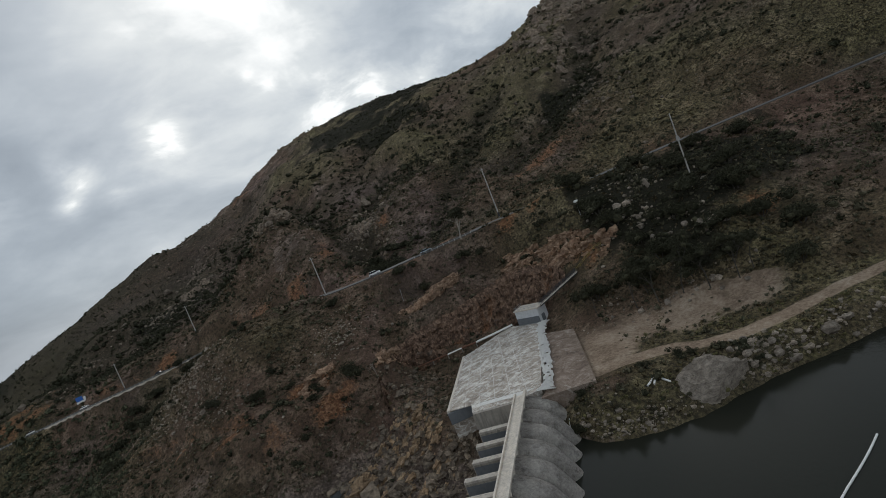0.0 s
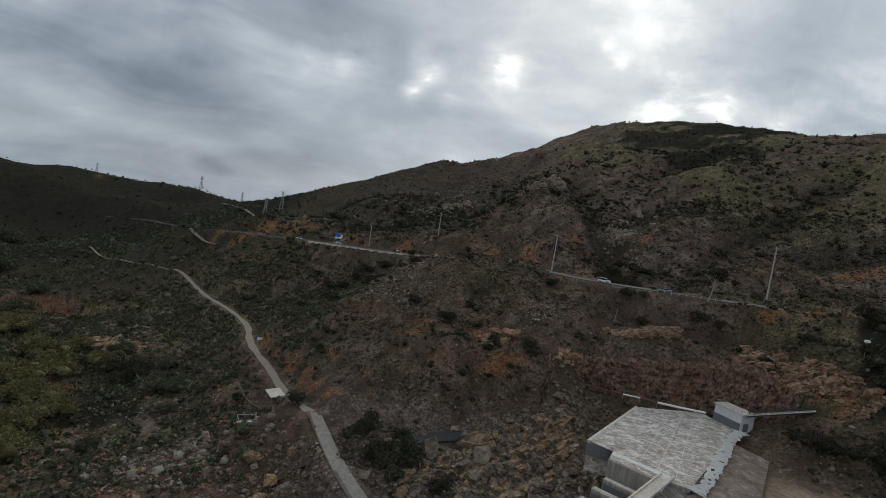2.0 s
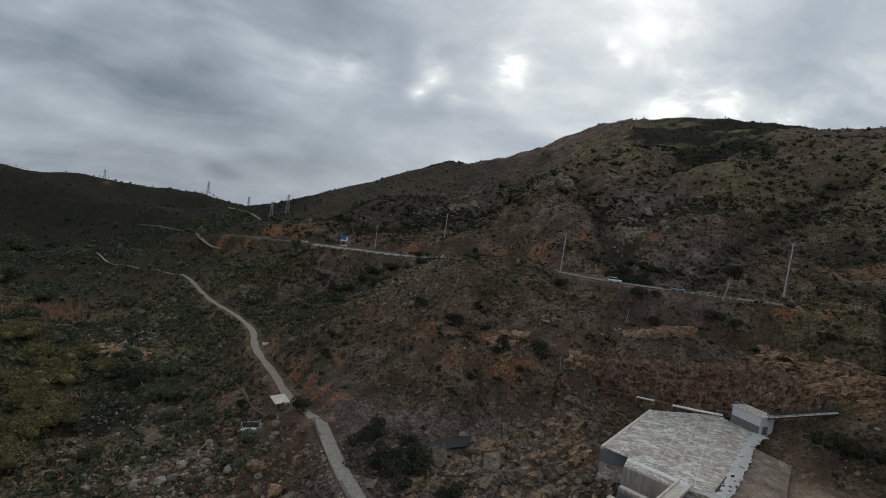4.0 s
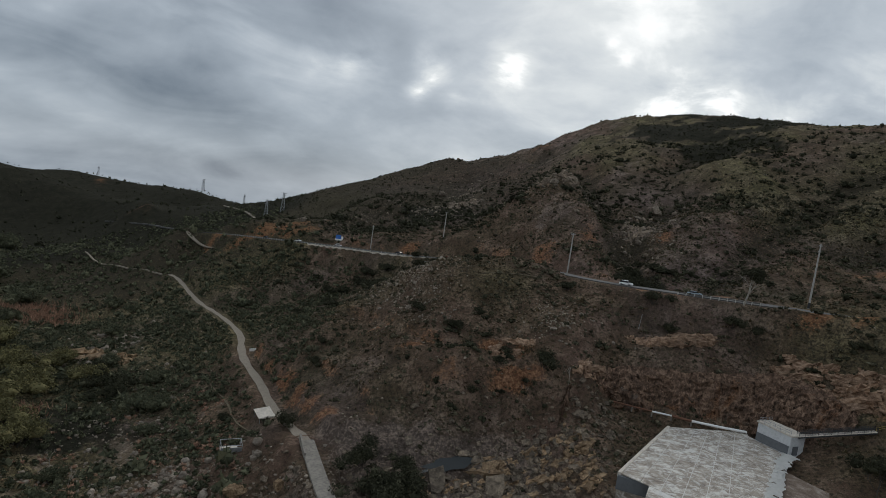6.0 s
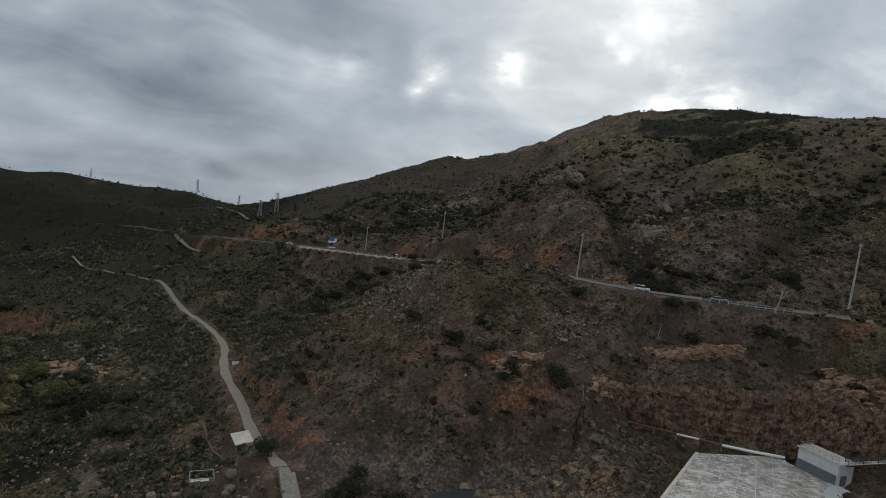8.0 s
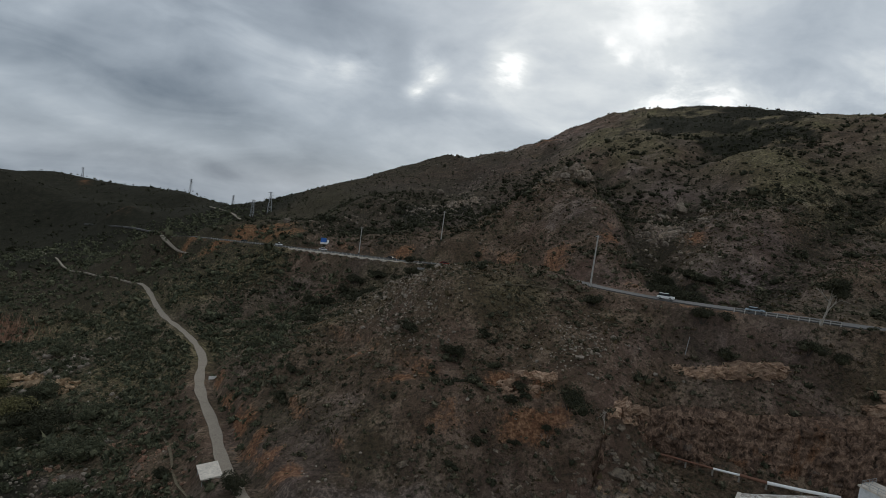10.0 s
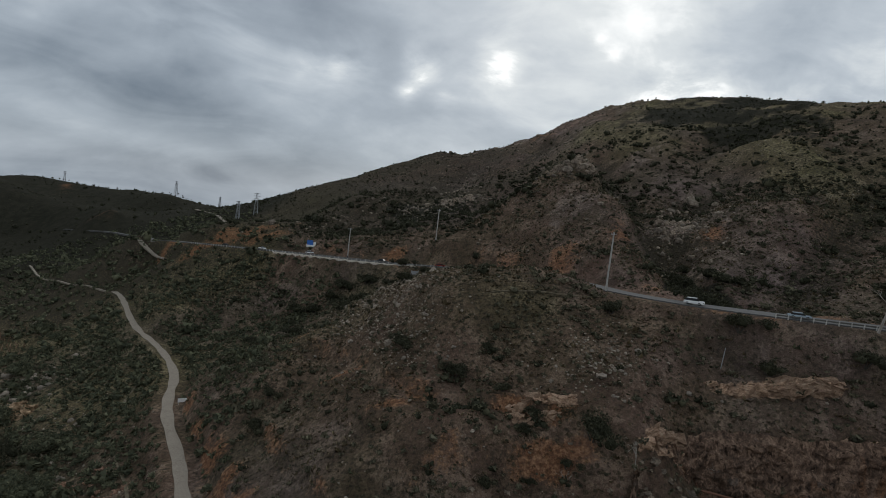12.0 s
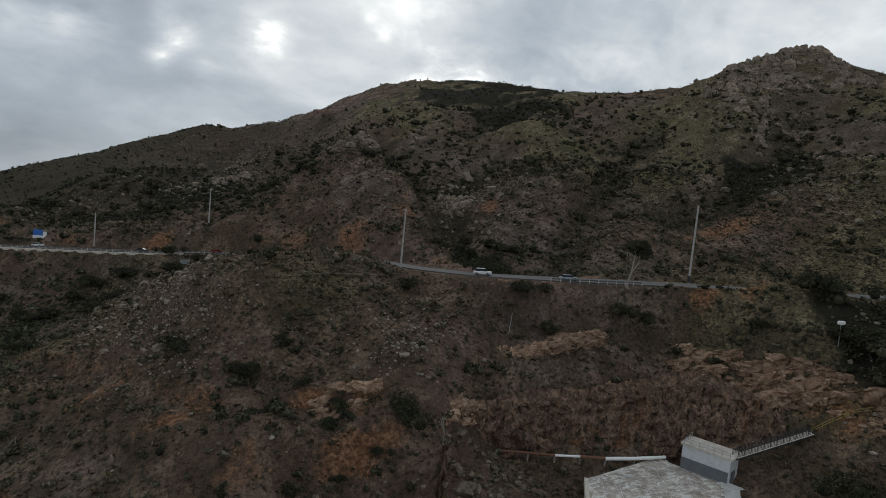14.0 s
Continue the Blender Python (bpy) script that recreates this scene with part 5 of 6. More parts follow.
tree(ground_pose(99, 171), 12.5, 3, M_DEAD, M_SHRUB, 3800, "tall pale-barked eucalyptus beside the road", thick=0.026)
for i, (x, y, h) in enumerate([(110, 103, 13.5), (114, 98, 16), (118, 92, 15), (122, 86, 14), (127, 80, 13.5), (103, 113, 10.5), (116, 103, 12), (124, 95, 13), (131, 78, 11)]):
    tree(ground_pose(x, y, i * 50), h, 20 + i, M_BARK, M_SHRUB, 2600, "thin half-bare tree at the edge of the dirt flat", thick=0.014)
for i, (x, y, h) in enumerate([(42, 152, 7.5), (60, 158, 6), (30, 154, 4.5), (63, 158, 5), (-106, 150, 7), (-92, 138, 6), (-74, 124, 5)]):
    tree(ground_pose(x, y, i * 70), h, 40 + i, M_DEAD, None, 0, "leafless tree with bleached branches", thick=0.014)


def reeds(cx, cy, sx, sy, count, label):
    g = np.random.default_rng(int(abs(cx)))
    x, y = cx + g.normal(size=count) * sx, cy + g.normal(size=count) * sy
    z = ground(x, y)
    h = g.uniform(1.5, 3.5, count)
    lean, w = g.normal(size=(count, 2)) * 0.8, 0.25
    a = g.uniform(0, 6.28, count)
    v = np.stack([np.stack([x - w * np.cos(a), y - w * np.sin(a), z], 1), np.stack([x + w * np.cos(a), y + w * np.sin(a), z], 1), np.stack([x + lean[:, 0], y + lean[:, 1], z + h], 1)], axis=1).reshape(-1, 3)
    me = tri_mesh("reeds", v, np.arange(count * 3).reshape(-1, 3))
    me.materials.append(M_REED)
    tagged(new("reeds", me), label, "reeds", kind="stuff")


reeds(-252, 332, 13, 9, 4200, "patch of dead pinkish-brown reeds by a pool")
reeds(-136, 176, 4, 4, 350, "patch of dead reeds among the willows")


# ---- dam and spillway ----
def seamed_concrete():
    s = Shader("cracked_apron_concrete", 0.9)
    n, m, k = s.noise(0.35, 7, 0.7, 0.8), s.noise(2.2, 6, 0.75, 0.5), s.noise(0.75, 8, 0.72, 1.2, (0.5, 1.0, 1.0))
    col = s.ramp(n, (0.34, (0.24, 0.2, 0.165)), (0.5, (0.4, 0.345, 0.29)), (0.66, (0.58, 0.52, 0.45)))
    lime = s.op("MULTIPLY", s.step(s.op("ADD", s.op("ADD", k, s.op("MULTIPLY_ADD", n, 0.35, -0.175)), s.op("MULTIPLY", s.rnd(), 0.05)), 0.5, 0.63), 0.8)
    col = s.mix(lime, col, (0.78, 0.76, 0.71))
    cells = s.nt.nodes.new("ShaderNodeTexVoronoi")
    cells.feature = "DISTANCE_TO_EDGE"
    cells.inputs["Scale"].default_value = 0.28
    s.link(s.geo.outputs["Position"], cells.inputs["Vector"])
    vein = s.op("SUBTRACT", 1.0, s.step(cells.outputs["Distance"], 0.012, 0.05))
    col = s.mix(s.op("MULTIPLY", vein, s.op("MULTIPLY", s.step(m, 0.42, 0.6), 0.7)), col, (0.68, 0.67, 0.64))
    return s.color(col).bump(m, 0.06, 0.5).mat


def arch_concrete():
    s = Shader("mottled_arch_concrete", 0.9)
    n, m = s.noise(0.22, 6, 0.65, 0.9), s.noise(1.8, 7, 0.75, 0.4)
    col = s.ramp(s.op("ADD", s.op("MULTIPLY", n, 0.5), s.op("MULTIPLY", m, 0.5)), (0.38, (0.26, 0.235, 0.21)), (0.5, (0.48, 0.44, 0.395)), (0.62, (0.68, 0.64, 0.58)))
    col = s.mix(s.op("MULTIPLY", s.step(s.noise(0.3, 6, 0.7, 1.0), 0.56, 0.68), 0.6), col, (0.14, 0.12, 0.115))
    return s.color(col).bump(m, 0.06, 0.6).mat


def plain(name, color, rough=0.7, metal=0.0, grime=0.35):
    s = Shader(name, rough, metal)
    n = s.noise(1.3, 6, 0.7, 0.4)
    m = s.noise(9, 4, 0.7)
    col = s.mix(s.op("MULTIPLY", s.step(n, 0.4, 0.72), grime), color, tuple(v * 0.45 for v in color))
    return s.color(s.mix(s.op("MULTIPLY", s.step(m, 0.5, 0.75), grime * 0.4), col, tuple(v * 0.6 for v in color))).bump(m, 0.01, 0.3).mat


def pad_concrete():
    s = Shader("dusty_stained_pad", 0.92)
    n, m, k = s.noise(0.16, 7, 0.7, 1.4), s.noise(1.6, 7, 0.75, 0.6), s.noise(0.35, 6, 0.7, 2.2, (1.0, 0.3, 1.0))
    col = s.ramp(s.op("ADD", s.op("MULTIPLY", n, 0.6), s.op("MULTIPLY", m, 0.4)), (0.38, (0.11, 0.078, 0.058)), (0.5, (0.2, 0.15, 0.117)), (0.62, (0.34, 0.28, 0.23)))
    col = s.mix(s.op("MULTIPLY", s.step(k, 0.56, 0.66), 0.5), col, (0.46, 0.42, 0.37))
    return s.color(col).bump(m, 0.04, 0.4).mat


M_APRON = seamed_concrete()
M_PIER = concrete("brown_stained_concrete", 0.4, 0.7)
M_COPING = concrete("tan_coping_concrete", 0.55, 0.7)
M_ARCH = arch_concrete()
M_GREY_PAINT = plain("grey_overpaint", (0.155, 0.165, 0.175), 0.6)
M_WHITE = plain("white_sheeting", (0.84, 0.83, 0.8), 0.7, 0, 0.15)
M_STEEL = plain("galvanised_steel", (0.38, 0.39, 0.4), 0.5, 0.6)
M_DARK_STEEL = plain("dark_steel", (0.06, 0.062, 0.066), 0.6, 0.5)
M_RUST = plain("rusty_pipe", (0.17, 0.085, 0.055), 0.85)
M_WOOD = plain("weathered_pole_wood", (0.42, 0.4, 0.37), 0.9)
M_YELLOW = plain("faded_yellow_paint", (0.42, 0.33, 0.1), 0.7)
M_PAD = pad_concrete()
SLAB_Z = 9.0

slab = thing("spillway_apron", "broad cracked concrete spillway apron with white lime streaks", "spillway")
OUTLINE = [(68.6, 142.5), (91, 147), (96.5, 134), (62, 91.5), (56.5, 93), (47, 101), (50.4, 107.5), (44.3, 109.5)]
part("base_slab", prism(bmesh.new(), OUTLINE, 1.0, SLAB_Z - 0.12), M_APRON, slab)

INSET = [(69.3, 141.6), (91.2, 144.3), (63.0, 93.6), (58.0, 94.6), (50.0, 102.0), (52.6, 108.2), (46.4, 109.8)]
part("joint_fill", prism(bmesh.new(), INSET, SLAB_Z - 0.4, SLAB_Z - 0.06), plain("white_lime_joint", (0.74, 0.72, 0.68), 0.9, 0, 0.5), slab, "white lime-filled joints")


def inside(x, y, poly):
    hit = False
    for (ax, ay), (bx, by) in zip(poly, poly[1:] + poly[:1]):
        if (ay > y) != (by > y) and x < (bx - ax) * (y - ay) / (by - ay) + ax:
            hit = not hit
    return hit


def apron_panels():
    far_a, far_b, near_b, near_a = (Vector((*p, 0)) for p in ((68.6, 142.5), (92.5, 145.5), (63.5, 92.5), (44.6, 109.2)))
    rows, cols = 9, 6
    for i in range(rows):
        for j in range(cols):
            c = []
            for u, v in ((i + 0.016, j + 0.018), (i + 0.984, j + 0.018), (i + 0.984, j + 0.982), (i + 0.016, j + 0.982)):
                a, b = far_a.lerp(near_a, u / rows), far_b.lerp(near_b, u / rows)
                c.append(a.lerp(b, v / cols))
            mid = sum(c, Vector()) / 4
            if inside(mid.x, mid.y, OUTLINE):
                lift = random.uniform(-0.03, 0.03)
                part("slab_panel", prism(bmesh.new(), [(p.x, p.y) for p in c], SLAB_Z - 0.2, [SLAB_Z + lift + random.uniform(-0.02, 0.02) for _ in c]), M_APRON, slab)


apron_panels()
bm = bmesh.new()
prism(bm, [(44.0, 109.3), (50.2, 107.2), (49.9, 106.6), (43.7, 108.7)], 5.6, SLAB_Z - 0.4)
part("fascia", bm, M_GREY_PAINT, slab, "grey-painted edge band")
part("edge_curb", prism(bmesh.new(), [(44.0, 109.6), (68.4, 142.8), (69.0, 142.4), (44.6, 109.2)], SLAB_Z - 1.2, SLAB_Z + 0.12), M_CONCRETE, slab)

pad = thing("concrete_pad", "dusty brown stained concrete pad beside the apron", "pad")
part("pad_slab", prism(bmesh.new(), [(90, 124.5), (94.5, 115.5), (70.5, 81), (59.5, 88.5), (64.5, 91.5)], 2.0, 8.35), M_PAD, pad)


def sheeting():
    """Crumpled white sheeting along the edge of the apron."""
    g = np.random.default_rng(4)
    line = [Vector(p) for p in rounded([(97, 133.5, 0), (92, 129, 0), (83.5, 117, 0), (76.5, 107.5, 0), (66.5, 93.5, 0), (61.5, 89.5, 0)], 2)]
    root = thing("white_sheeting", "crumpled torn white sheeting along the apron edge", "sheeting")
    bm = bmesh.new()
    rows = []
    for i in range(140):
        u = i / 139 * (len(line) - 1.001)
        k = int(u)
        p, d = line[k].lerp(line[k + 1], u - k), (line[k + 1] - line[k]).normalized()
        side = Vector((d.y, -d.x, 0))
        w = 1.25 + 1.7 * abs(noise.noise((i * 0.16, 3, 0))) + 1.5 * smooth(110, 135, i) + 0.8 * smooth(20, 5, i)
        rows.append([bm.verts.new(p + side * (w * f + 0.5 * noise.noise((i * 0.3, f * 2, 8))) + Vector((0, 0, SLAB_Z - 0.3 + (0.5 - f * f * 0.3) + 0.5 * abs(noise.noise((i * 0.35, f * 3, 1)))))) for f in (-1, -0.5, 0, 0.5, 1)])
    for a, b in zip(rows, rows[1:]):
        for q in range(4):
            if g.uniform() > 0.06:
                bm.faces.new((a[q], a[q + 1], b[q + 1], b[q]))
    bmesh.ops.solidify(bm, geom=bm.faces[:], thickness=0.1)
    part("sheet", bm, M_WHITE, root)


sheeting()

DAM_A, DAM_U, DAM_N = Vector((58.2, 95.0, 0)), Vector((-0.66, -0.751, 0)), Vector((0.751, -0.66, 0))


def dam_at(s, n, z):
    p = DAM_A + DAM_U * s + DAM_N * n
    return Vector((p.x, p.y, z))


dam = thing("dam", "grey weathered multiple-arch concrete dam with buttresses", "dam")
DAM_LENGTH, BAY = 105, 6.6


def dam_block(name, s0, s1, n0, n1, z0, z1, mat, label="", parent=None):
    c = [dam_at(s, n, 0) for s, n in ((s0, n0), (s1, n0), (s1, n1), (s0, n1))]
    return part(name, prism(bmesh.new(), [(p.x, p.y) for p in c], z0, z1), mat, parent or dam, label)


dam_block("crest_walkway", 0, DAM_LENGTH, -1.7, 1.6, 6.8, 8.9, M_CONCRETE)
dam_block("parapet", -1, DAM_LENGTH, 0.9, 1.5, 8.9, 9.7, M_CONCRETE)
dam_block("kerb", -0.5, DAM_LENGTH, -1.7, -1.35, 8.9, 9.3, M_CONCRETE)


def arch(s):
    bm = bmesh.new()
    rings = []
    for i in range(9):
        v = i / 8
        ring = []
        for j in range(13):
            a = -math.pi / 2 + math.pi * j / 12
            n = 0.9 + 6.6 * v**0.9 + BAY * 0.86 * math.cos(a) ** 0.85 * min(1.0, 5.0 * v + 0.01) ** 0.5
            z = 8.8 - 11.5 * v + 0.4 * math.cos(a) * (1 - v)
            ring.append(bm.verts.new(dam_at(s + BAY * 0.5 * math.sin(a), n, z)))
        rings.append(ring)
    for a, b in zip(rings, rings[1:]):
        for j in range(12):
            bm.faces.new((a[j], a[j + 1], b[j + 1], b[j])).smooth = True
    bmesh.ops.solidify(bm, geom=bm.faces[:], thickness=0.4)
    bmesh.ops.recalc_face_normals(bm, faces=bm.faces[:])
    part("arch", bm, M_ARCH, dam)


s = 1.0
while s < DAM_LENGTH - BAY:
    arch(s + BAY / 2)
    s += BAY


def buttress(s, reach):
    c = [dam_at(s - 0.5, -1.5, 0), dam_at(s + 0.5, -1.5, 0), dam_at(s + 0.5, -1.5 - reach, 0), dam_at(s - 0.5, -1.5 - reach, 0)]
    wall = part("buttress", prism(bmesh.new(), [(p.x, p.y) for p in c], -12, [6.1, 6.1, 5.7, 5.7]), M_PIER, dam)
    dam_block("coping", s - 0.75, s + 0.75, -1.4 - reach, -1.7, 5.9, 6.4, M_COPING, parent=wall)
    dam_block("painted_panel", s + 0.5, s + 0.62, -1.3 - reach, -1.9, -1.5, 5.3, M_GREY_PAINT, "grey-painted patch", parent=wall)


for i in range(13):
    buttress(8.5 + i * BAY, 9.2 - 0.3 * (i % 3))
end = part("end_pier", prism(bmesh.new(), [(56.6, 92.7), (47, 100.8), (46.5, 100.2), (56.1, 92.1)], -6, 8.8), M_PIER, dam)
part("painted_panel", prism(bmesh.new(), [(56.1, 92.1), (46.5, 100.2), (46.4, 100.08), (56.0, 91.98)], 0.5, 4.4), M_GREY_PAINT, end, "grey-painted lower band")

# ---- gate house, footbridge and pipe ----
house = thing("gate_house", "small white-washed concrete gate house on the apron corner", "building")
HOUSE = [(92.6, 142.0), (96.4, 133.6), (101.4, 135.6), (97.4, 144.2)]
part("wall", prism(bmesh.new(), HOUSE, 6.0, 14.0), plain("pale_painted_concrete", (0.64, 0.65, 0.66), 0.8), house)
part("roof", prism(bmesh.new(), [(92.2, 142.2), (96.3, 133.1), (101.9, 135.4), (97.6, 144.7)], 14.0, 14.35), M_CONCRETE, house)
part("painted_panel", prism(bmesh.new(), [(92.56, 141.9), (96.25, 133.75), (96.1, 133.68), (92.41, 141.83)], 9.1, 11.4), M_GREY_PAINT, house, "grey-painted lower wall patch")
part("door", prism(bmesh.new(), [(97.4, 133.9), (99.2, 134.6), (99.24, 134.45), (97.44, 133.75)], 9.0, 11.4), M_GREY_PAINT, house)


def railing(root, a, b, height, mat, posts, bars=2, thick=0.05):
    a, b = Vector(a), Vector(b)
    for i in range(posts + 1):
        p = a.lerp(b, i / posts)
        part("post", rod(bmesh.new(), p, p + Vector((0, 0, height)), thick, None, 6), mat, root)
    for k in range(bars):
        h = Vector((0, 0, height * (k + 1) / bars))
        part("rail", rod(bmesh.new(), a + h, b + h, thick * 0.9, None, 6), mat, root)


rail = thing("roof_railing", "steel guard railing on the gate house roof", "railing")
railing(rail, (92.6, 141.7, 14.35), (96.2, 133.7, 14.35), 1.1, M_STEEL, 6)
railing(rail, (92.6, 141.7, 14.35), (97.4, 144.0, 14.35), 1.1, M_STEEL, 4)
bridge = thing("footbridge", "narrow steel footbridge with dark mesh railings", "bridge")
A, B = Vector((98.5, 134.4, 14.3)), Vector((115, 130.5, 19.6))
D = (B - A).normalized()
S = Vector((D.y, -D.x, 0)).normalized() * 0.75
for name, lo, hi, mat in (("deck", -0.12, 0.0, M_CONCRETE), ("beam", -0.5, -0.13, M_DARK_STEEL)):
    bm = bmesh.new()
    v = [bm.verts.new(p + q + Vector((0, 0, h))) for h in (lo, hi) for p, q in ((A, S), (A, -S), (B, -S), (B, S))]
    for f in ((0, 1, 2, 3), (4, 5, 6, 7), (0, 1, 5, 4), (1, 2, 6, 5), (2, 3, 7, 6), (3, 0, 4, 7)):
        bm.faces.new([v[i] for i in f])
    bmesh.ops.recalc_face_normals(bm, faces=bm.faces[:])
    part(name, bm, mat, bridge)
railing(bridge, A + S, B + S, 1.2, M_DARK_STEEL, 12, 5)
railing(bridge, A - S, B - S, 1.2, M_DARK_STEEL, 12, 5)
hand = thing("path_railing", "faded yellow handrail along the cliff path", "railing")
LANDING = [(115, 130.5), (119, 129), (123, 127), (127, 124)]
for (ax, ay), (bx, by) in zip(LANDING, LANDING[1:]):
    railing(hand, (ax, ay, max(z_at(ax, ay), 19.4)), (bx, by, max(z_at(bx, by), 19.4)), 1.1, M_YELLOW, 2)

PIPE = [(57, 155.4, 9.7), (62, 153.2, 9.8), (67, 150.8, 9.9), (72, 149.0, 10.0), (77, 147.2, 9.9), (84, 146.2, 9.7), (92.0, 145.6, 9.5)]
pipe = thing("pipe", "long rusty pipe partly wrapped in white along the cliff foot", "pipe")
for i, (a, b) in enumerate(zip(PIPE, PIPE[1:])):
    part("pipe_section", rod(bmesh.new(), a, b, 0.24 if i < 3 else 0.36, None, 12), M_RUST if i in (0, 1, 3) else M_WHITE, pipe)
    part("support", block(bmesh.new(), (b[0] - 0.15, b[1] - 0.15, b[2] - 1.6), (b[0] + 0.15, b[1] + 0.15, b[2] - 0.2)), M_DARK_CONCRETE, pipe)
big_stone("painted_rock", ground_pose(65, 158.5) @ Matrix.Translation((0, 0, 0.9)), (1.0, 0.7, 1.6), M_WHITE, 51, "pale upright splash-painted rock at the cliff foot", "rock", 1.0, 3)

# ---- walkway in the gorge ----
M_WALK = concrete("worn_walkway_concrete", 0.3, 0.7)
tagged(ribbon("walkway", WALK, 3.8, M_WALK, 0.1, 2.2), "worn tan concrete walkway across the gorge rocks", "path", kind="structure")
low = thing("retaining_wall", "grey concrete wall along the walkway", "wall")
for a, b in (((-31.2, 137.5), (-27.2, 127.0)), ((-16.6, 104), (-9, 90))):
    d = Vector((b[0] - a[0], b[1] - a[1], 0)).normalized()
    o = Vector((d.y, -d.x, 0)) * 0.5
    part("wall_section", prism(bmesh.new(), [(a[0], a[1]), (b[0], b[1]), (b[0] - o.x, b[1] - o.y), (a[0] - o.x, a[1] - o.y)], -11, -5.6), M_DARK_CONCRETE, low)


def plate_poly(name, pts, z, mat, label):
    me = bpy.data.meshes.new(name)
    me.from_pydata([(x, y, z) for x, y in pts], [], [tuple(range(len(pts)))])
    me.materials.append(mat)
    return tagged(new(name, me), label, "water", kind="structure")


plate_poly("water", [(60, 93), (14, 38), (-20, 0), (-20, -300), (420, -300), (420, 60), (150, 62), (110, 72), (78, 90)], WATER_Z, M_WATER, "dark still reservoir water behind the dam")
POOL = [(10 + 0.77 * a - 0.64 * b, 132 + 0.64 * a + 0.77 * b) for a, b in ((r * 10.5 * math.cos(k * 0.21), r * 3.4 * math.sin(k * 0.21)) for k, r in ((k, 0.9 + 0.14 * math.sin(k * 1.7)) for k in range(30)))]
plate_poly("river_pool", POOL, -5.15, shallow_water(), "small grey stream pool between the gorge rocks")
plate_poly("marsh_pool", [(-224, 272), (-212, 270), (-206, 277), (-214, 282), (-224, 280)], -44.2, M_WATER, "small pale pool beside the reeds")
boom = thing("float_boom", "white floating boom lying on the water", "boom")
BOOM = rounded([(81.5, 31.2, 0.12), (76.8, 30.3, 0.12), (71.6, 29.6, 0.12), (65.1, 28.9, 0.12), (56, 27, 0.12), (44, 23, 0.12)], 2)
for a, b in zip(BOOM, BOOM[1:]):
    a, b = Vector(a), Vector(b)
    n = max(1, int((b - a).length / 2.2))
    for i in range(n):
        part("float", rod(bmesh.new(), a.lerp(b, i / n), a.lerp(b, (i + 0.95) / n), 0.17, None, 8), M_WHITE, boom)
for i, (x, y, t) in enumerate(((77.0, 71.0, 20), (77.8, 70.6, 35), (79.0, 69.4, 80))):
    p = thing("white_pipe", "short white plastic pipe lying on the bank", "pipe", ground_pose(x, y, t), "pipes on the bank")
    part("tube", rod(bmesh.new(), (-2.2, 0, 0.25), (2.2, 0, 0.25), 0.22, None, 10), M_WHITE, p)
p = thing("gauge_pole", "pale pole leaning from the dam into the water", "pole")
part("shaft", rod(bmesh.new(), (58.2, 80.6, -1), (61.4, 83.4, 3.0), 0.12, None, 8), M_WHITE, p)


# ---- road furniture, poles and vehicles ----
def utility_pole(x, y, height, label, arms=2, z=None):
    root = thing("utility_pole", label, "pole", pose(x, y, z_at(x, y) if z is None else z, 0, 0, 35), "utility poles")
    part("shaft", rod(bmesh.new(), (0, 0, -0.5), (0, 0, height), 0.3, 0.2, 10), M_WOOD, root)
    part("base_sleeve", rod(bmesh.new(), (0, 0, -0.3), (0, 0, 1.5), 0.36, None, 10), M_DARK_STEEL, root)
    for i in range(arms):
        h = height - 0.7 - 1.9 * i
        arm = part("crossarm", block(bmesh.new(), (-1.2, -0.08, h), (1.2, 0.08, h + 0.14), 0.02), M_WOOD, root)
        for k in (-1.05, -0.45, 0.45, 1.05):
            part("insulator", rod(bmesh.new(), (k, 0, h + 0.14), (k, 0, h + 0.4), 0.07, 0.05, 6), M_STEEL, arm)
    return root


utility_pole(48.6, 204, 18, "tall grey wooden utility pole beside the road", 1, 39.3)
utility_pole(118.5, 169, 20.5, "tall grey wooden utility pole on the slope", 2, 45.0)
utility_pole(-0.5, 318, 16.5, "grey wooden utility pole above the road bend", 1)
utility_pole(-43, 322, 15.5, "grey wooden utility pole beside the far road", 1)
pole = utility_pole(157, 108, 23, "tall grey utility pole among the thickets", 2)
part("transformer_box", block(bmesh.new(), (0.2, -0.5, 13.2), (1.5, 0.5, 14.8), 0.08), M_STEEL, pole, "pale equipment box")


def lattice_tower(x, y, height, seed):
    root = thing("transmission_tower", "distant grey steel lattice transmission tower on the ridge", "tower", ground_pose(x, y, seed * 20), "transmission towers")
    w = height * 0.1
    for sx, sy in ((-1, -1), (1, -1), (1, 1), (-1, 1)):
        part("leg", rod(bmesh.new(), (sx * w, sy * w, -2), (sx * 0.5, sy * 0.5, height), 0.28, 0.18, 5), M_STEEL, root)
    for i in range(6):
        h0, h1 = height * i / 6, height * (i + 1) / 6
        a, b = w + (0.5 - w) * i / 6, w + (0.5 - w) * (i + 1) / 6
        bm = bmesh.new()
        for sx, sy, tx, ty in ((-1, -1, 1, -1), (1, -1, 1, 1), (1, 1, -1, 1), (-1, 1, -1, -1)):
            rod(bm, (sx * a, sy * a, h0), (tx * b, ty * b, h1), 0.12, None, 4)
        part("brace", bm, M_STEEL, root)
    for h in (0.72, 0.84, 0.96):
        part("arm", rod(bmesh.new(), (-height * 0.15, 0, height * h), (height * 0.15, 0, height * h), 0.2, None, 5), M_STEEL, root)


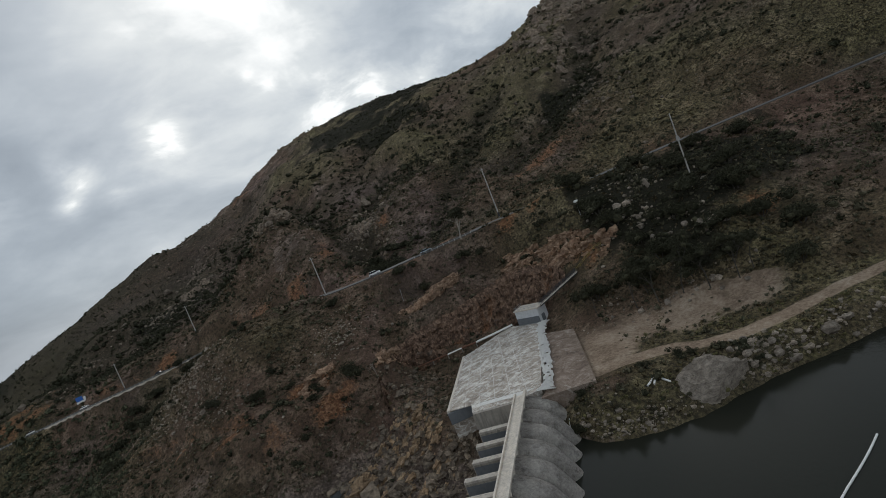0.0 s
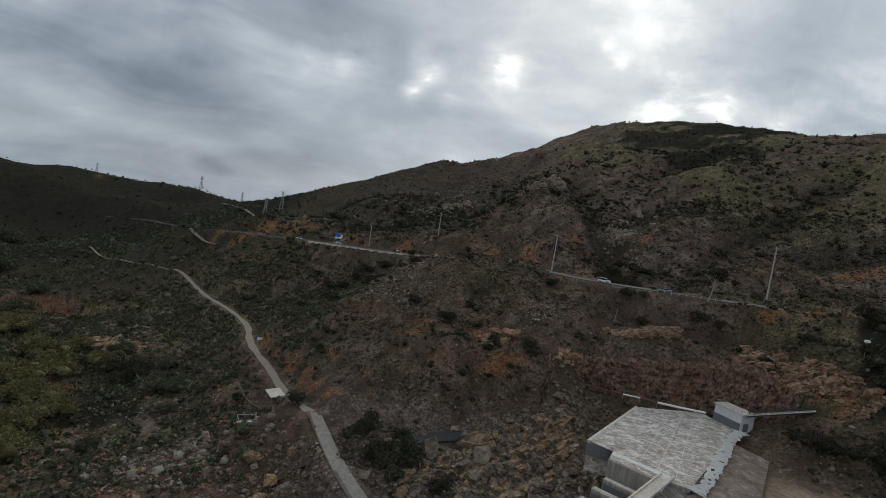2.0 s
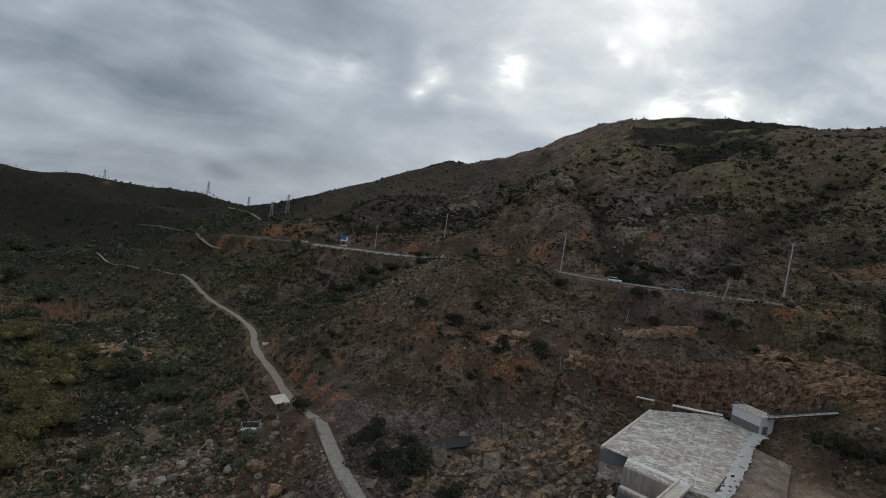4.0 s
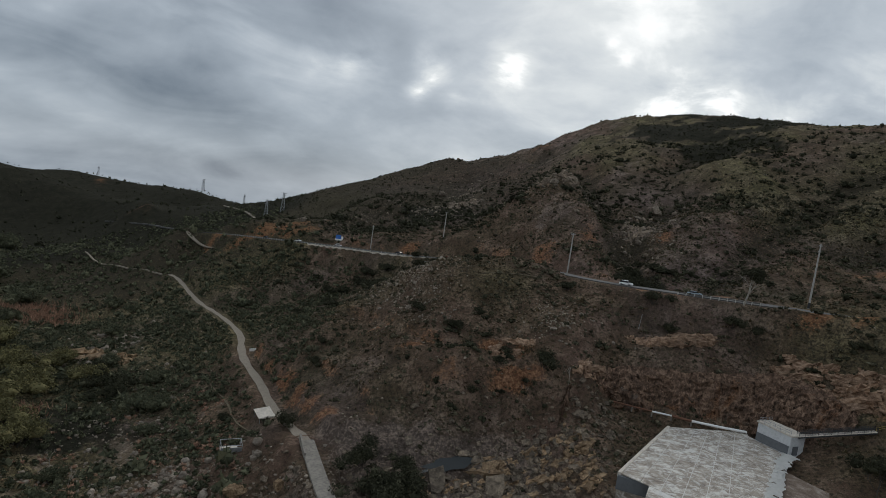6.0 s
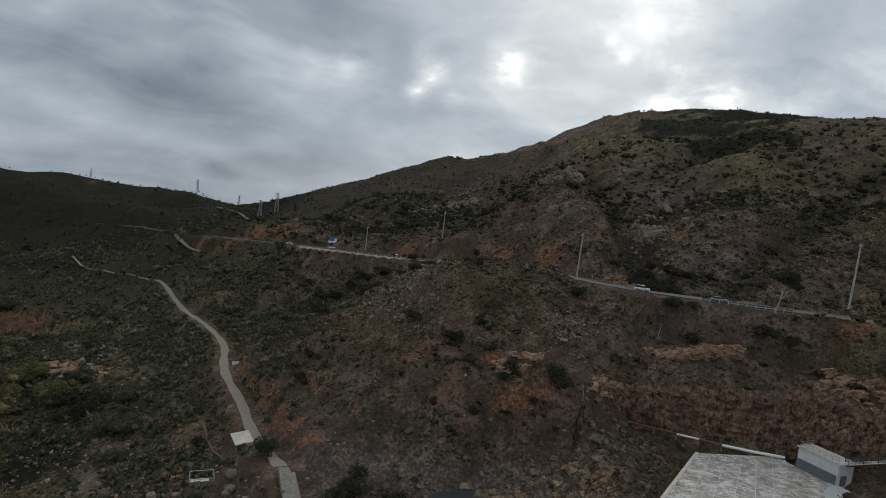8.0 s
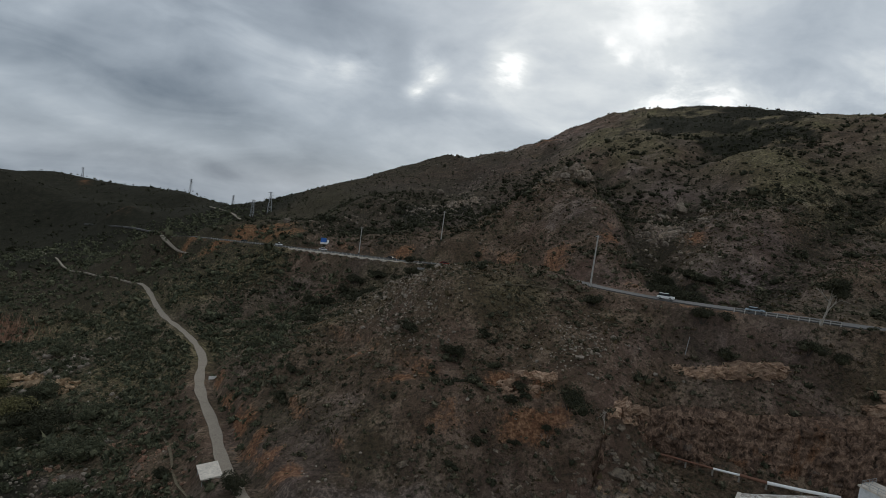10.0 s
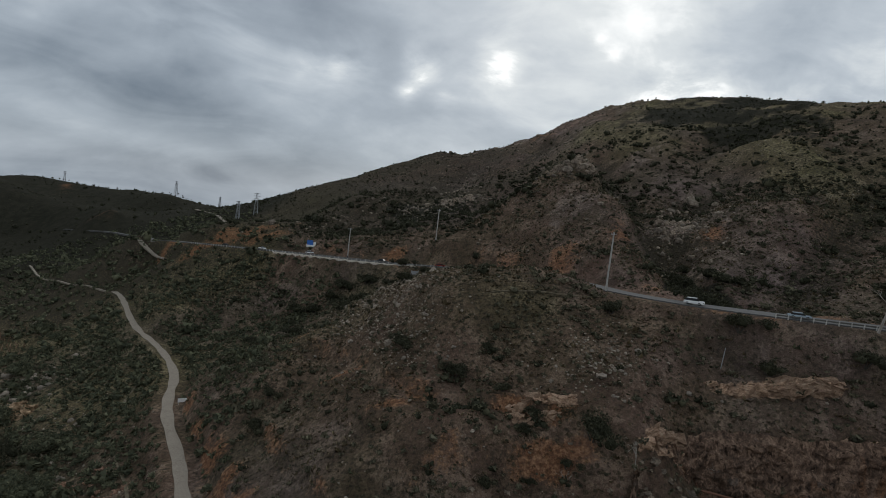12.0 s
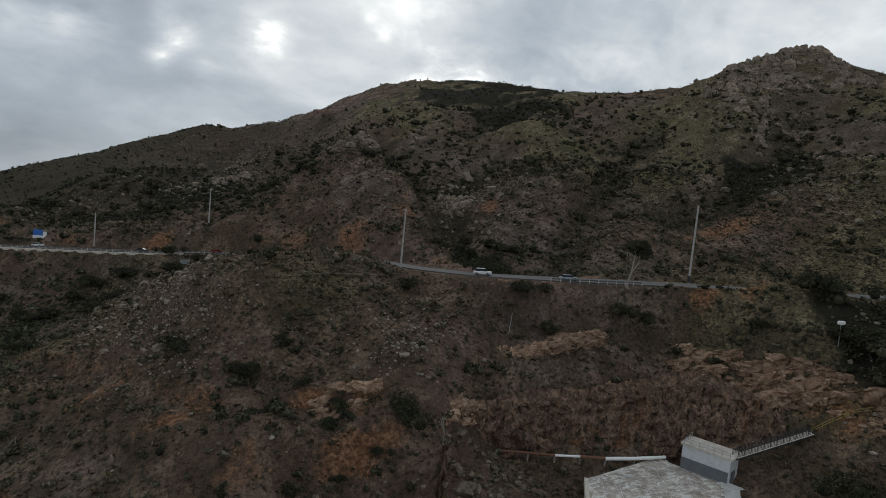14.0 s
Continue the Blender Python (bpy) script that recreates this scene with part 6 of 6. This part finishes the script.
for i, (x, y, h) in enumerate([(-190, 570, 17), (-172, 566, 20), (-612, 945, 15), (-385, 850, 18), (-300, 800, 15)]):
    lattice_tower(x, y, h, i)


def offset_line(line, side):
    pts = [Vector(p) for p in line]
    out = []
    for i, p in enumerate(pts):
        d = pts[min(i + 1, len(pts) - 1)] - pts[max(i - 1, 0)]
        out.append(p + Vector((d.y, -d.x, 0)).normalized() * side)
    return out


def walk_line(pts, step):
    out, carry = [], 0.0
    for a, b in zip(pts, pts[1:]):
        n = (b - a).length
        while carry < n:
            out.append((a.lerp(b, carry / n), (b - a).normalized()))
            carry += step
        carry -= n
    return out


M_RAIL = plain("weathered_guardrail", (0.13, 0.125, 0.115), 0.8, 0.1)


def guardrail(x0, x1, label):
    edge = [p for p in offset_line(rounded(ROAD_LINE, 1), 4.6) if x0 < p.x < x1]
    root = thing("guardrail", label, "guardrail")
    spots = walk_line(edge, 2.5)
    post = part("post", block(bmesh.new(), (-0.1, -0.1, -0.6), (0.1, 0.1, 0.8)), M_WOOD, root)
    post.location = spots[0][0]
    for p, _ in spots[1:]:
        shared("post", post.data, root, Matrix.Translation(p))
    bm = bmesh.new()
    rings = []
    for p, d in spots:
        s = Vector((d.y, -d.x, 0))
        rings.append([bm.verts.new(p - s * o + Vector((0, 0, h))) for o, h in ((0.12, 0.42), (0.2, 0.5), (0.12, 0.58), (0.2, 0.66), (0.12, 0.76), (0.1, 0.6))])
    for a, b in zip(rings, rings[1:]):
        for i in range(6):
            bm.faces.new((a[i], a[(i + 1) % 6], b[(i + 1) % 6], b[i]))
    part("beam", bm, M_RAIL, root)


guardrail(-150, 2, "steel guardrail on wooden posts along the far road")
guardrail(78, 108, "steel guardrail on wooden posts above the slope")


def crib_wall(x0, x1):
    edge = [p for p in offset_line(rounded(ROAD_LINE, 1), 5.4) if x0 < p.x < x1]
    root = thing("crib_wall", "pale concrete crib wall holding up the road", "wall")
    for p, d in walk_line(edge, 3.0):
        turn = math.degrees(math.atan2(d.y, d.x))
        ob = part("wall_panel", block(bmesh.new(), (-1.45, -0.25, -2.6), (1.45, 0.25, 0.1), 0.05), M_CONCRETE, root)
        ob.matrix_basis = Matrix.Translation(p) @ pose(0, 0, -0.2, 0, 0, turn)


crib_wall(-86, -6)

M_GLASS = plain("dark_car_glass", (0.02, 0.022, 0.025), 0.1, 0, 0)
M_TYRE = plain("tyre_rubber", (0.02, 0.02, 0.02), 0.9, 0, 0.1)


def car(m, paint, label, tall=False, pickup=False):
    root = thing("car", label, "car", m)
    hood, roof = (1.05, 1.8) if tall else (0.85, 1.42)
    outline = [(-2.3, 0.35), (2.3, 0.35), (2.35, 0.7), (2.2, hood), (-2.25, hood), (-2.35, 0.7)]

    def loft(name, prof, half, mat, pinch=0.0):
        bm = bmesh.new()
        rows = [[bm.verts.new((x, s * (half - (pinch if z > hood + 0.1 else 0)), z)) for x, z in prof] for s in (-1, 1)]
        n = len(prof)
        bm.faces.new(rows[0][::-1])
        bm.faces.new(rows[1])
        for i in range(n):
            bm.faces.new((rows[0][i], rows[0][(i + 1) % n], rows[1][(i + 1) % n], rows[1][i]))
        bmesh.ops.recalc_face_normals(bm, faces=bm.faces[:])
        bmesh.ops.bevel(bm, geom=bm.edges[:], offset=0.06, segments=2, affect="EDGES")
        return part(name, bm, mat, root)

    loft("body", outline, 0.92, paint)
    back = -0.3 if pickup else (-2.15 if tall else -1.7)
    loft("cabin_glass", [(1.25, hood - 0.02), (0.55, roof - 0.08), (back + 0.3, roof - 0.08), (back, hood - 0.02)], 0.84, M_GLASS, 0.14)
    loft("roof", [(0.62, roof - 0.12), (0.5, roof), (back + 0.38, roof), (back + 0.26, roof - 0.12)], 0.74, paint)
    for x in (-1.45, 1.45):
        for s in (-1, 1):
            tyre = part("wheel", rod(bmesh.new(), (x, s * 0.72, 0.34), (x, s * 0.95, 0.34), 0.34, None, 14), M_TYRE, root)
            part("rim", rod(bmesh.new(), (x, s * 0.9, 0.34), (x, s * 0.965, 0.34), 0.2, None, 10), M_STEEL, tyre)
    for s in (-0.65, 0.65):
        part("headlight", block(bmesh.new(), (2.28, s - 0.16, 0.68), (2.37, s + 0.16, 0.84)), M_GLASS, root)


def on_road(x, lane=2.0):
    line = rounded(ROAD_LINE, 1)
    for a, b in zip(line, line[1:]):
        if a[0] <= x <= b[0]:
            f = (x - a[0]) / (b[0] - a[0])
            p, d = Vector(a).lerp(Vector(b), f), (Vector(b) - Vector(a)).normalized()
            p += Vector((d.y, -d.x, 0)) * lane
            return pose(p.x, p.y, p.z + 0.12, 0, -math.degrees(math.asin(d.z)), math.degrees(math.atan2(d.y, d.x)))


CAR_WHITE, CAR_SILVER = plain("white_car_paint", (0.8, 0.8, 0.8), 0.25, 0, 0.05), plain("silver_blue_car_paint", (0.42, 0.5, 0.56), 0.25, 0.3, 0.05)
CAR_RED, CAR_DARK = plain("red_car_paint", (0.3, 0.04, 0.03), 0.25, 0, 0.05), plain("dark_car_paint", (0.05, 0.055, 0.06), 0.25, 0, 0.05)
car(on_road(68), CAR_WHITE, "white sport utility vehicle on the hillside road", True)
car(on_road(87), CAR_SILVER, "silver-blue sedan on the hillside road")
car(on_road(-93), CAR_WHITE, "white pickup truck on the far road", True, True)
car(on_road(-66, -2), CAR_WHITE, "white sedan on the far road")
car(on_road(-120), CAR_DARK, "dark sedan on the far road")
car(on_road(-24), CAR_DARK, "dark sedan near the road bend")
car(on_road(4), CAR_RED, "red sedan at the road bend")

board = thing("roadside_sign", "blue and white roadside sign on a low white base", "sign", ground_pose(-66, 344, 10))
part("base", block(bmesh.new(), (-3.0, -0.5, 0.4), (3.0, 0.5, 1.5), 0.05), M_WHITE, board)
part("panel", block(bmesh.new(), (-2.8, -0.12, 1.5), (0.4, 0.12, 4.0), 0.03), plain("blue_sign_face", (0.05, 0.16, 0.5), 0.5, 0, 0.1), board, "blue sign face")
part("side_panel", block(bmesh.new(), (0.6, -0.12, 1.5), (1.9, 0.12, 3.2), 0.03), M_WHITE, board)
for x in (-2.4, 2.4):
    part("leg", block(bmesh.new(), (x - 0.1, -0.1, -0.4), (x + 0.1, 0.1, 0.5)), M_WOOD, board)


def ramada(m, w, d, h, roofed, label):
    root = thing("shelter", label, "shelter", m)
    for x in (-w / 2, w / 2):
        for y in (-d / 2, d / 2):
            part("post", block(bmesh.new(), (x - 0.09, y - 0.09, -0.6), (x + 0.09, y + 0.09, h)), M_STEEL, root)
    if roofed:
        part("roof", prism(bmesh.new(), [(-w / 2 - 0.4, -d / 2 - 0.4), (w / 2 + 0.4, -d / 2 - 0.4), (w / 2 + 0.4, d / 2 + 0.4), (-w / 2 - 0.4, d / 2 + 0.4)], h, [h + 0.2, h + 0.2, h + 0.7, h + 0.7]), M_CONCRETE, root)
        part("back_wall", block(bmesh.new(), (-w / 2, d / 2 - 0.1, -0.4), (w / 2, d / 2, h)), M_CONCRETE, root)
    else:
        for a, b in (((-w / 2, -d / 2), (w / 2, -d / 2)), ((w / 2, -d / 2), (w / 2, d / 2)), ((w / 2, d / 2), (-w / 2, d / 2)), ((-w / 2, d / 2), (-w / 2, -d / 2))):
            part("top_rail", rod(bmesh.new(), (*a, h), (*b, h), 0.09, None, 6), M_STEEL, root)
        part("wall_panel", block(bmesh.new(), (-w / 2, -d / 2 - 0.08, 0.2), (w / 2, -d / 2, h * 0.75)), M_STEEL, root)
        part("floor", block(bmesh.new(), (-w / 2, -d / 2, -0.4), (w / 2, d / 2, 0.15)), M_CONCRETE, root)


ramada(pose(-47.2, 157.8, -12.6, 0, 0, -58), 6.5, 4.0, 2.2, True, "small shelter with a white roof beside the trail")
ramada(pose(-50.4, 141.1, z_at(-50.4, 141.1) + 0.3, 0, 0, 25), 5.4, 4.2, 2.2, False, "roofless white-framed pen on the valley slope")
info = thing("trail_sign", "low white notice board beside the trail", "sign", ground_pose(-72.4, 217.6, 30))
part("board", block(bmesh.new(), (-1.3, -0.08, 0.5), (1.3, 0.08, 1.7), 0.03), M_WHITE, info)
for x in (-1.0, 1.0):
    part("leg", block(bmesh.new(), (x - 0.06, -0.06, -0.4), (x + 0.06, 0.06, 0.55)), M_WOOD, info)
marker = thing("marker_post", "thin pale leaning marker post on the slope", "post", ground_pose(69, 177))
part("shaft", rod(bmesh.new(), (0, 0, -0.3), (0.5, 0.1, 5.0), 0.1, 0.08, 6), M_STEEL, marker)
gate = thing("trail_gate", "pale metal gate at the road edge", "gate", ground_pose(-8, 289, 20))
part("frame", block(bmesh.new(), (-1.6, -0.06, 0.3), (1.6, 0.06, 3.4), 0.02), M_STEEL, gate)
for x in (-1.6, 1.6):
    part("post", rod(bmesh.new(), (x, 0, -0.4), (x, 0, 3.8), 0.12, None, 8), M_STEEL, gate)
lamp = thing("yard_lamp", "white lamp post above the dirt flat", "lamp post", ground_pose(131, 137))
part("shaft", rod(bmesh.new(), (0, 0, -0.4), (0, 0, 5), 0.12, 0.09, 8), M_STEEL, lamp)
part("lamp_head", block(bmesh.new(), (-0.7, -0.5, 5), (0.7, 0.5, 5.8), 0.1), M_WHITE, lamp)
